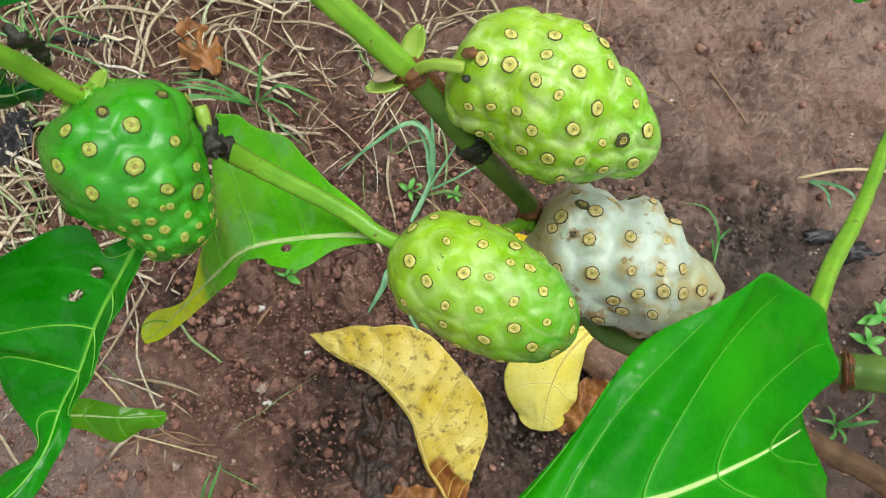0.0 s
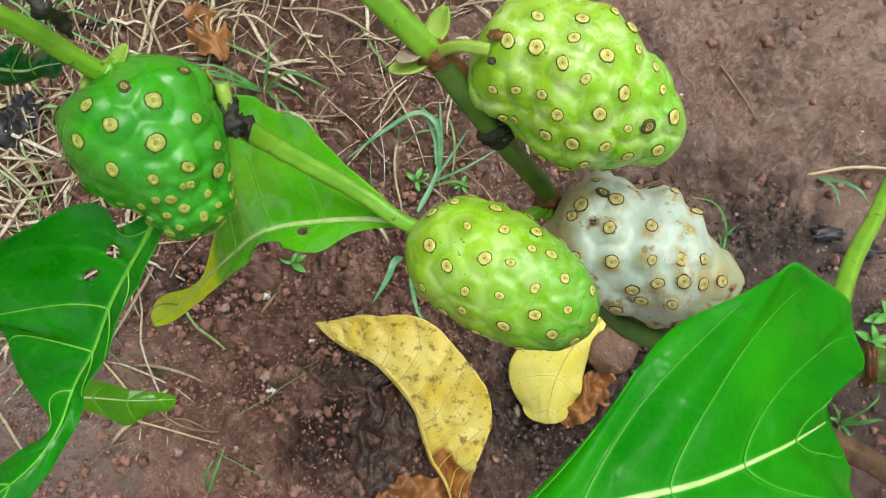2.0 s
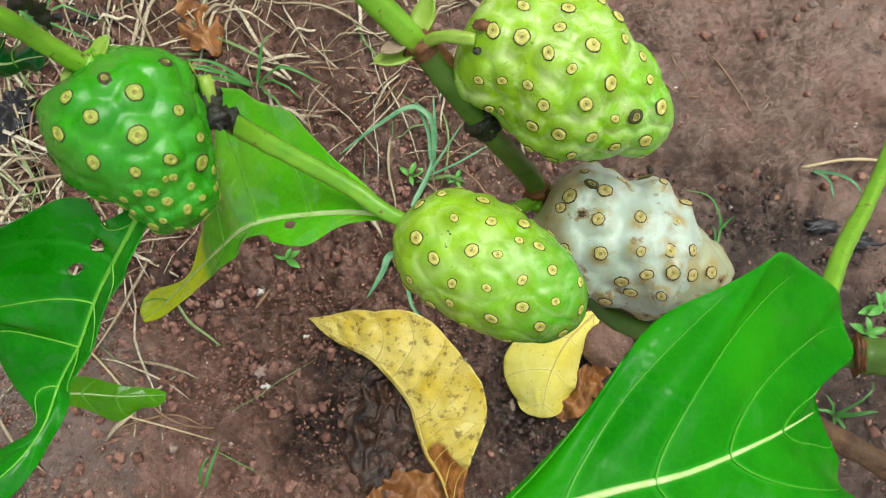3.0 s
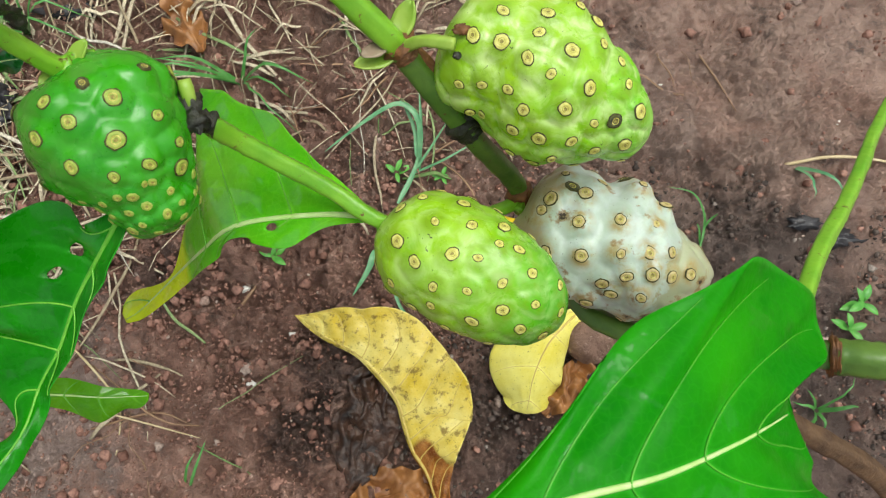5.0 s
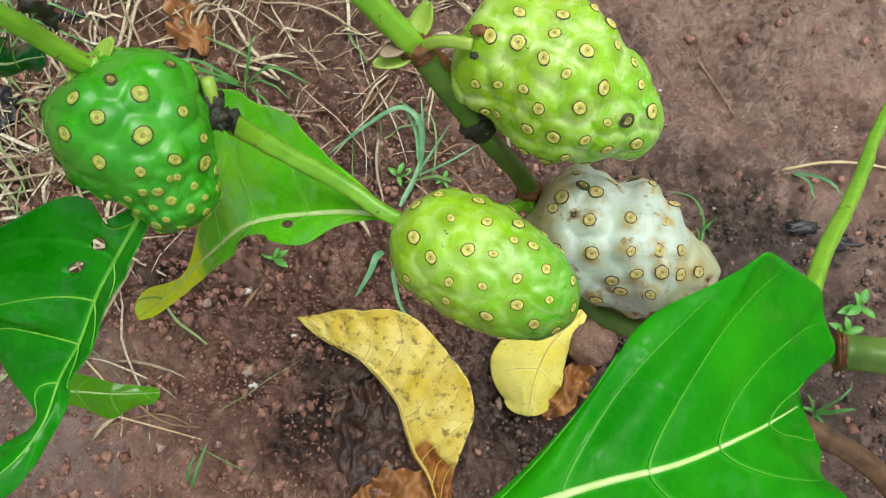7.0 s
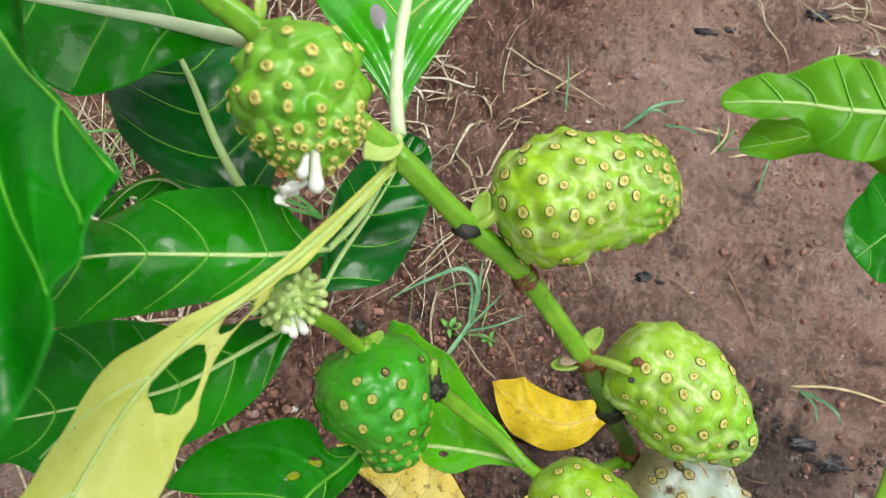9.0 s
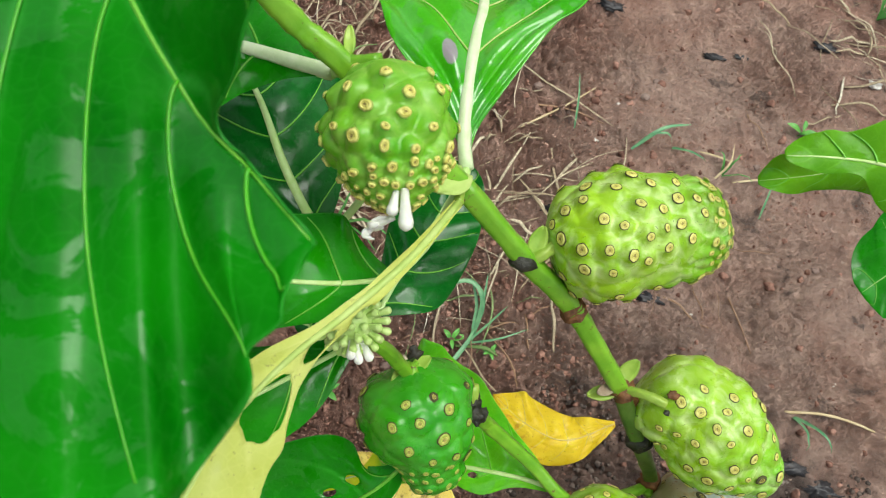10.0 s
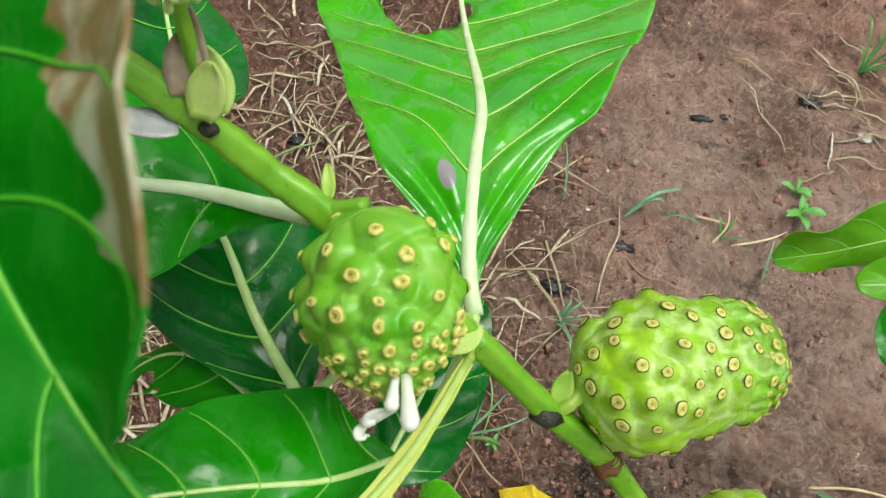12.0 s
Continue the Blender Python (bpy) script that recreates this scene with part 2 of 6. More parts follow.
EYE_BLACK = plain_material("rotten_eye", (0.012, 0.014, 0.008), (0.12, 0.12, 0.03), 2.0, 0.35, 0.4, 0.1)
BUD_GREEN = plain_material("green_bud", (0.4, 0.6, 0.14), (0.58, 0.73, 0.3), 300, 0.4, 0.15)
PETAL = plain_material("white_petal", (0.68, 0.72, 0.6), (0.8, 0.82, 0.76), 300, 0.45, 0.15, sss=0.2)
STRAW = plain_material("straw", (0.44, 0.33, 0.17), (0.66, 0.55, 0.34), 40, 0.6, 0.2)
STRAW_DARK = plain_material("brown_straw", (0.2, 0.11, 0.06), (0.36, 0.22, 0.12), 40, 0.6, 0.2)
GRASS = plain_material("grass_blade", (0.05, 0.2, 0.03), (0.12, 0.32, 0.08), 60, 0.4, 0.2)
GRASS_BLUE = plain_material("bluish_grass_blade", (0.07, 0.24, 0.1), (0.18, 0.38, 0.18), 60, 0.4, 0.2)
SPROUT = plain_material("sprout_leaf", (0.06, 0.28, 0.03), (0.14, 0.4, 0.06), 90, 0.4, 0.2)
WHITE_BIT = plain_material("white_fleck", (0.6, 0.55, 0.48), (0.78, 0.76, 0.7), 200, 0.6, 0.3)
PEBBLE = plain_material("pebble", (0.16, 0.1, 0.08), (0.3, 0.22, 0.18), 60, 0.7, 0.4)
CLOD = plain_material("brown_clod", (0.1, 0.05, 0.032), (0.24, 0.14, 0.095), 60, 0.65, 0.9, 0.004, (0.4, 0.3, 0.22), 0.62)
DEBRIS = plain_material("black_debris", (0.012, 0.012, 0.016), (0.05, 0.045, 0.045), 120, 0.35, 0.5, 0.002)


def soil_material():
    """Wet red earth with greyer, smoother, wetter stretches, dark damp patches and grit."""
    m, nt, b = nodes_of("red_soil", 0.7, 0.4)
    big = noise_tex(nt, 3.2, 5, 0.6)
    mid = noise_tex(nt, 24, 8, 0.7, warp=0.3)
    fine = noise_tex(nt, 130, 8, 0.75)
    tc = nt.nodes.new("ShaderNodeTexCoord")
    # a trodden, smoother and greyer stretch beside the shrub
    trod = nt.nodes.new("ShaderNodeVectorMath")
    trod.operation = "DISTANCE"
    nt.links.new(tc.outputs["Object"], trod.inputs[0])
    trod.inputs[1].default_value = (0.62, 0.45, 0.0)
    add = nt.nodes.new("ShaderNodeMath")
    add.operation = "MULTIPLY_ADD"
    nt.links.new(big, add.inputs[0])
    add.inputs[1].default_value = -1.2
    nt.links.new(trod.outputs["Value"], add.inputs[2])
    wide = nt.nodes.new("ShaderNodeMath")
    wide.operation = "ADD"
    nt.links.new(add.outputs[0], wide.inputs[0])
    wide.inputs[1].default_value = 0.5
    grade = ramp(nt, wide.outputs[0], [(0.2, grey(0.9)), (0.55, grey(0))])
    # hollows of the mid bump take the darker colour, deepening the relief's shade
    tone = ramp(nt, mid, [(0.36, grey(0)), (0.64, grey(1))])
    col = mixed(nt, tone, (0.25, 0.12, 0.085), (0.64, 0.39, 0.3))
    col = mixed(nt, grade, col, mixed(nt, tone, (0.34, 0.222, 0.175), (0.57, 0.4, 0.322)))
    col = mixed(nt, ramp(nt, noise_tex(nt, 9, 5, 0.6, warp=1.0), [(0.45, grey(0)), (0.66, grey(0.45))]), col, (0.4, 0.2, 0.14))
    # shade of fine crevices put into the colour, dark where this bump is low
    col = mixed(nt, ramp(nt, fine, [(0.32, grey(0.8)), (0.43, grey(0))]), col, (0.1, 0.06, 0.048))
    col = mixed(nt, ramp(nt, fine, [(0.55, grey(0)), (0.66, grey(0.6))]), col, (0.6, 0.45, 0.37))
    # darker soil around a set point below the shrub, with a ragged edge
    dark_dist = nt.nodes.new("ShaderNodeVectorMath")
    dark_dist.operation = "DISTANCE"
    nt.links.new(tc.outputs["Object"], dark_dist.inputs[0])
    dark_dist.inputs[1].default_value = (0.47, -0.12, 0.0)
    dark_edge = nt.nodes.new("ShaderNodeMath")
    dark_edge.operation = "MULTIPLY_ADD"
    nt.links.new(noise_tex(nt, 9, 6, 0.65), dark_edge.inputs[0])
    dark_edge.inputs[1].default_value = 0.5
    nt.links.new(dark_dist.outputs["Value"], dark_edge.inputs[2])
    dark_soil = ramp(nt, dark_edge.outputs[0], [(0.45, grey(0.8)), (0.68, grey(0))])
    col = mixed(nt, dark_soil, col, mixed(nt, tone, (0.05, 0.038, 0.033), (0.17, 0.13, 0.11)))
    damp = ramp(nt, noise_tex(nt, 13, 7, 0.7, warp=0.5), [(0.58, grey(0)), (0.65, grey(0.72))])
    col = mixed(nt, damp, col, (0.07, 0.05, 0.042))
    # black soil patches at set spots with ragged rims, and one paler patch
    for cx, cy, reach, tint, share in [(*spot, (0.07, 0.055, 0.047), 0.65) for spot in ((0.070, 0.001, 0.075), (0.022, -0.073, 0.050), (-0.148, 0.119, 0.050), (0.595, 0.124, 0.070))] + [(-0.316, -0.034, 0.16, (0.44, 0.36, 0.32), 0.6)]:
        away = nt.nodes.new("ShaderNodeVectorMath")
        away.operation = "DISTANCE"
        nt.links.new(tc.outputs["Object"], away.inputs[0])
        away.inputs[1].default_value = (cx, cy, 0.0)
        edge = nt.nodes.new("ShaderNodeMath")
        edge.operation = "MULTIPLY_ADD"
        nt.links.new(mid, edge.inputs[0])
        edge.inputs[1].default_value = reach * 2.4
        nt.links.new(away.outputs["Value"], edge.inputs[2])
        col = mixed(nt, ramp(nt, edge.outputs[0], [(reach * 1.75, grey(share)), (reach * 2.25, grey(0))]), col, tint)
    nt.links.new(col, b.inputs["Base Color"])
    nt.links.new(mixed(nt, grade, ramp(nt, mid, [(0.4, grey(0.5)), (0.62, grey(0.75))]), ramp(nt, mid, [(0.35, grey(0.3)), (0.6, grey(0.5))])), b.inputs["Roughness"])
    grains = nt.nodes.new("ShaderNodeTexVoronoi")
    grains.inputs["Scale"].default_value = 150
    nt.links.new(tc.outputs["Object"], grains.inputs["Vector"])
    grain_h = mixed(nt, grade, ramp(nt, grains.outputs["Distance"], [(0.0, grey(1)), (0.75, grey(0))]), (0.5, 0.5, 0.5))
    n0 = bumped(nt, b, grain_h, 0.8, 0.006)
    n1 = bumped(nt, b, fine, 1.0, 0.01, n0)
    n2 = bumped(nt, b, mid, 0.9, 0.02, n1)
    bumped(nt, b, noise_tex(nt, 420, 6, 0.7), 0.8, 0.002, n2)
    return m


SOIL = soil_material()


def island_material(name, a, b, pale, dark=(0.07, 0.032, 0.024)):
    """Many small pieces, each of its own shade."""
    m, nt, bs = nodes_of(name, 0.8, 0.35)
    g = nt.nodes.new("ShaderNodeNewGeometry")
    col = mixed(nt, ramp(nt, g.outputs["Random Per Island"], [(0.0, grey(0)), (0.9, grey(1))]), a, b)
    col = mixed(nt, ramp(nt, g.outputs["Random Per Island"], [(0.93, grey(0)), (0.97, grey(1))]), col, pale)
    col = mixed(nt, ramp(nt, noise_tex(nt, 260, 5, 0.65), [(0.35, grey(0.6)), (0.6, grey(0))]), col, dark)
    nt.links.new(col, bs.inputs["Base Color"])
    bumped(nt, bs, noise_tex(nt, 500, 4), 0.6, 0.002)
    return m


STRAW_MIX = island_material("mixed_straw", (0.36, 0.28, 0.17), (0.75, 0.66, 0.47), (0.72, 0.68, 0.56), (0.16, 0.11, 0.07))

STRAW_GREEN = island_material("fading_green_straw", (0.16, 0.27, 0.08), (0.36, 0.46, 0.2), (0.5, 0.52, 0.32), (0.1, 0.13, 0.05))


# ---- building helpers ----
def part(name, bm, mat, parent, label=""):
    """One bmesh as one mesh object under a thing or a part."""
    me = bpy.data.meshes.new(name)
    bm.to_mesh(me)
    bm.free()
    for m in mat if isinstance(mat, (list, tuple)) else [mat]:
        me.materials.append(m)
    for p in me.polygons:
        p.use_smooth = True
    ob = new(name, me)
    ob.parent = parent
    if parent is not None and parent.data is None:
        ob.matrix_parent_inverse = Matrix.Translation(-parent.location)
    return tagged(ob, label)


def empty(name, at, label, category, group="", kind=""):
    ob = new(name)
    ob.location = at
    ob.empty_display_size = 0.01
    return tagged(ob, label, category, group, kind)


def smooth_path(pts, per=6):
    """Points along a smooth curve through pts (any number of columns)."""
    p = np.array(pts, float)
    if len(p) < 3:
        return np.array([p[0] + (p[-1] - p[0]) * k / per for k in range(per + 1)])
    ext = np.vstack([2 * p[0] - p[1], p, 2 * p[-1] - p[-2]])
    out = []
    for i in range(1, len(ext) - 2):
        a, b, c, d = ext[i - 1:i + 3]
        for k in range(per):
            t = k / per
            out.append(0.5 * (2 * b + (c - a) * t + (2 * a - 5 * b + 4 * c - d) * t * t + (3 * b - a - 3 * c + d) * t ** 3))
    out.append(p[-1])
    return np.array(out)


def add_tube(bm, path, radii, sides=8, flat=1.0, mat=0, lump=0.0, seed=0, ridge=0.0):
    """A capped round tube along path into bm. flat < 1 squashes it upright."""
    rng = np.random.RandomState(seed)
    path = np.array(path, float)
    n = len(path)
    radii = np.interp(np.linspace(0, 1, n), np.linspace(0, 1, len(radii)), radii)
    tang = np.gradient(path, axis=0)
    tang /= np.linalg.norm(tang, axis=1)[:, None] + 1e-12
    up = np.array([0.0, 0.0, 1.0]) if abs(tang[0][2]) < 0.9 else np.array([1.0, 0.0, 0.0])
    side = np.cross(tang[0], up)
    rings = []
    for i in range(n):
        side = side - tang[i] * (side @ tang[i])
        side /= np.linalg.norm(side) + 1e-12
        nor = np.cross(side, tang[i])
        r = radii[i] * (1 + lump * (rng.rand() - 0.5))
        ring = []
        for k in range(sides):
            a = 2 * math.pi * k / sides
            q = r
            if lump:
                q *= 1 + lump * noise.noise((math.cos(a) * 1.7 + seed, math.sin(a) * 1.7, i * 0.9 + seed)) + ridge * math.cos(4 * a)
            ring.append(bm.verts.new(path[i] + side * math.cos(a) * q + nor * math.sin(a) * q * flat))
        rings.append(ring)
    for i in range(n - 1):
        for k in range(sides):
            f = bm.faces.new((rings[i][k], rings[i][(k + 1) % sides], rings[i + 1][(k + 1) % sides], rings[i + 1][k]))
            f.material_index = mat
    bm.faces.new(list(reversed(rings[0]))).material_index = mat
    bm.faces.new(rings[-1]).material_index = mat


def tube(path, radii, sides=8, flat=1.0, lump=0.0, seed=0, ridge=0.0):
    bm = bmesh.new()
    add_tube(bm, path, radii, sides, flat, 0, lump, seed, ridge)
    return bm


def blob(centre, size, seed, rough=0.25, detail=2, freq=1.6):
    """A lumpy stone-like mesh."""
    bm = bmesh.new()
    bmesh.ops.create_icosphere(bm, subdivisions=detail, radius=1)
    for v in bm.verts:
        d = noise.noise(v.co * freq + Vector((seed * 3.7, seed * 1.3, 0)))
        v.co = v.co * (1 + rough * d)
        v.co = Vector((v.co.x * size[0] + centre[0], v.co.y * size[1] + centre[1], v.co.z * size[2] + centre[2]))
    return bm


def lattice(x, y, seed):
    """Smooth value noise on whole arrays, from -1 to 1."""
    xi, yi = np.floor(x).astype(np.int64), np.floor(y).astype(np.int64)
    fx, fy = x - xi, y - yi
    fx, fy = fx * fx * (3 - 2 * fx), fy * fy * (3 - 2 * fy)

    def grain(i, j):
        h = (i * 374761393 + j * 668265263 + seed * 982451653) & 0xffffffff
        h = ((h ^ (h >> 13)) * 1274126177) & 0xffffffff
        return ((h ^ (h >> 16)) & 0xffff) / 32767.5 - 1

    top = grain(xi, yi) * (1 - fx) + grain(xi + 1, yi) * fx
    low = grain(xi, yi + 1) * (1 - fx) + grain(xi + 1, yi + 1) * fx
    return top * (1 - fy) + low * fy


# ---- leaves ----
def leaf(stations, mat, parent, label="", name="leaf", veins=6, wave=0.0012, holes=(), bites=(), seed=0, rib=0.0013,
         rib_mat=None, vein_mat=None, dry=None, ragged=0.0, round_tip=0.55, wrinkle=0.0, pillow=0.0023, vein_r=0.00045, slope=0.13):
    """A leaf laid along its midrib. stations: x, y, z of the midrib, then half-width, lift (degrees) and forward sweep to its left, and the same to its right.
    holes and bites: (u, v, du, dv), u from base to tip, v from -1 (left edge) to 1. dry(u, v) gives the withered parts."""
    rng = np.random.RandomState(seed)
    st = np.array(stations, float)
    base_u = np.concatenate([[0], np.cumsum(np.linalg.norm(np.diff(st[:, :3], axis=0), axis=1))])
    base_u /= base_u[-1]
    fine = smooth_path(np.column_stack([st, base_u]), 14)
    fine[:, 9] = np.maximum.accumulate(fine[:, 9])
    nu = 150 if veins > 8 else 120
    us = np.linspace(0, 1, nu)
    cols = np.array([np.interp(us, fine[:, 9], fine[:, k]) for k in range(9)]).T
    # rounded end instead of a straight taper between the last two stations
    u_last = base_u[-2]
    w_end = [np.interp(u_last, fine[:, 9], fine[:, k]) for k in (3, 6)]
    for i, u in enumerate(us):
        if u > u_last:
            f = (1 - ((u - u_last) / (1 - u_last)) ** 2) ** round_tip
            cols[i, 3], cols[i, 6] = w_end[0] * f, w_end[1] * f
    mid = cols[:, :3]
    tang = np.gradient(mid, axis=0)
    tang /= np.linalg.norm(tang, axis=1)[:, None]
    side = np.cross(tang, [0, 0, 1.0])
    side /= np.linalg.norm(side, axis=1)[:, None]
    nor = np.cross(side, tang)
    half = np.append(np.linspace(0, 0.965, 21), 1.0)
    vs = np.concatenate([-half[::-1], half[1:]])
    vein_u = np.linspace(0.06, 0.86, veins)

    def place(u, v, lift=0.0):
        x = u * (nu - 1)
        i = min(int(x), nu - 2)
        f = x - i
        m = mid[i] * (1 - f) + mid[i + 1] * f
        s = side[i] * (1 - f) + side[i + 1] * f
        n = nor[i] * (1 - f) + nor[i + 1] * f
        k = 3 if v < 0 else 6
        w = max(cols[i, k] * (1 - f) + cols[i + 1, k] * f, 0.0)
        a = math.radians(cols[i, k + 1] * (1 - f) + cols[i + 1, k + 1] * f)
        fwd = cols[i, k + 2] * (1 - f) + cols[i + 1, k + 2] * f
        tn = tang[i] * (1 - f) + tang[i + 1] * f
        q = abs(v)
        sg = -1 if v < 0 else 1
        # the blade rises in an arc, swells between the veins and waves at its edge
        lat = w * q * math.cos(a * (0.6 + 0.4 * q))
        up = w * q * math.sin(a * (0.6 + 0.4 * q))
        home = (u - slope * q ** 1.3 - vein_u[0]) / (vein_u[1] - vein_u[0] + 1e-9)
        quilt = abs(math.sin(math.pi * home)) ** 1.3
        up += min(1.0, w / 0.03) * (pillow * quilt * min(1, q * 4) * (1 - 0.5 * q) + wave * q * q * math.sin(u * 23 + seed + sg * 1.3))
        if wrinkle:
            up += wrinkle * (abs(noise.noise((u * 5 + seed, v * 4.5 + u * 3, 0.0))) + 0.5 * abs(noise.noise((u * 12, v * 9, seed)))) * (1.3 - q)
        return m + s * sg * lat + tn * fwd * q ** 1.4 + n * (up + lift)

    def vein_pull(u, q):
        home = (u - slope * q ** 1.3 - vein_u[0]) / (vein_u[1] - vein_u[0] + 1e-9)
        d = abs(home - round(home))
        return max(0.0, 1 - d * 8) * (1 - q * 0.6)

    bm = bmesh.new()
    lv = bm.verts.layers.float.new("vein")
    ld = bm.verts.layers.float.new("dry")
    grid = []
    for u in us:
        row = []
        for v in vs:
            q = abs(v)
            e = 1 - ragged * (0.5 + 0.5 * noise.noise((u * 17, v * 3 + seed, 0.0))) * q
            vert = bm.verts.new(place(u, v * e))
            vert[lv] = max(vein_pull(u, q), max(0, 1 - q * 18), 0.9 if q > 0.99 else 0.0)
            vert[ld] = dry(u, v) if dry else 0.0
            row.append(vert)
        grid.append(row)

    def gone(u, v):
        for hu, hv, du, dv in list(holes) + list(bites):
            k = noise.noise((u * 21 + hu * 9, v * 7, seed * 1.1)) * 0.35
            if ((u - hu) / du) ** 2 + ((v - hv) / dv) ** 2 < 1 + k:
                return True
        return False

    for i in range(nu - 1):
        for j in range(len(vs) - 1):
            u, v = (us[i] + us[i + 1]) / 2, (vs[j] + vs[j + 1]) / 2
            if not gone(u, v):
                bm.faces.new((grid[i][j], grid[i][j + 1], grid[i + 1][j + 1], grid[i + 1][j]))
    bmesh.ops.delete(bm, geom=[v for v in bm.verts if not v.link_faces], context="VERTS")
    bmesh.ops.remove_doubles(bm, verts=bm.verts, dist=1e-6)
    for _ in range(3):
        rim = {}
        for e in bm.edges:
            if e.is_boundary:
                for v, o in (e.verts, reversed(e.verts)):
                    rim.setdefault(v, []).append(o.co.copy())
        for v, near in rim.items():
            if len(near) == 2:
                v.co = v.co * 0.5 + (near[0] + near[1]) * 0.25
    bmesh.ops.recalc_face_normals(bm, faces=bm.faces)
    blade = part(name, bm, mat, parent, label)
    thick = blade.modifiers.new("thickness", "SOLIDIFY")
    thick.thickness, thick.offset = 0.0005, 0.0
    rib_path = [place(u, 0.0, 0.0003) for u in np.linspace(0, 0.985, 30)]
    part("midrib", tube(rib_path, [rib, rib * 0.8, rib * 0.45, rib * 0.15], 7, 0.75), rib_mat or MIDRIB, blade)
    for u0 in vein_u:
        for sg in (-1, 1):
            k = 3 if sg < 0 else 6
            w = np.interp(u0, us, cols[:, k])
            if min(w, np.interp(u0 + slope * 0.7, us, cols[:, k])) < 0.007 or gone(u0 + 0.02, sg * 0.25):
                continue
            path = []
            for s in np.linspace(0.0, 0.93, 34):
                u = u0 + slope * s ** 1.3
                if u > 0.985 or gone(u, sg * s):
                    break
                path.append(place(u, sg * s, 0.0008))
            if len(path) > 3:
                part("vein", tube(path, [vein_r, vein_r * 0.75, vein_r * 0.4], 5, 0.6), vein_mat or VEIN, blade)
    return blade


# ---- fruits ----
def eye_mesh(name, flesh, rim, seed):
    """One fruit eye of uneven outline: dark rim, pale raised ring, groove and pit; radius 1."""
    bm = bmesh.new()
    prof = [(1.0, -0.2, 0), (1.0, 0.06, 0), (0.86, 0.1, 0), (0.8, 0.2, 1), (0.66, 0.42, 1), (0.48, 0.36, 1), (0.42, 0.26, 3), (0.34, 0.27, 3), (0.3, 0.35, 1), (0.24, 0.33, 1), (0.17, 0.22, 2)]
    n = 18
    rings = []
    for r, z, _ in prof:
        ring = []
        for k in range(n):
            a = 2 * math.pi * k / n
            q = r * (1 + (0.16 if r > 0.95 else 0.1) * noise.noise((math.cos(a) * 1.9 + seed * 5, math.sin(a) * 1.9, r * 0.7)))
            if r > 0.95:
                q *= 1 + 0.09 * noise.noise((math.cos(a) * 6, math.sin(a) * 6, seed * 3.0))
            ring.append(bm.verts.new((q * math.cos(a), q * math.sin(a), z + 0.07 * noise.noise((math.cos(a) * 2, math.sin(a) * 2 + seed, r * 3)))))
        rings.append(ring)
    for i in range(len(prof) - 1):
        for k in range(n):
            f = bm.faces.new((rings[i][k], rings[i][(k + 1) % n], rings[i + 1][(k + 1) % n], rings[i + 1][k]))
            f.material_index = prof[i + 1][2]
    bm.faces.new(rings[-1]).material_index = 2
    me = bpy.data.meshes.new(name)
    bm.to_mesh(me)
    bm.free()
    for m in (rim, flesh, EYE_PIT, EYE_GROOVE):
        me.materials.append(m)
    for p in me.polygons:
        p.use_smooth = True
    return me


EYES = {key: [eye_mesh("eye", flesh, rim, k) for k in range(4)] for key, flesh, rim in (
    ("yellow", EYE_FLESH, EYE_RIM), ("tan", EYE_TAN, EYE_RIM), ("olive", EYE_OLIVE, EYE_RIM), ("knob", EYE_FLESH, EYE_GREEN), ("olive_knob", EYE_OLIVE, EYE_GREEN), ("black", EYE_BLACK, EYE_RIM))}


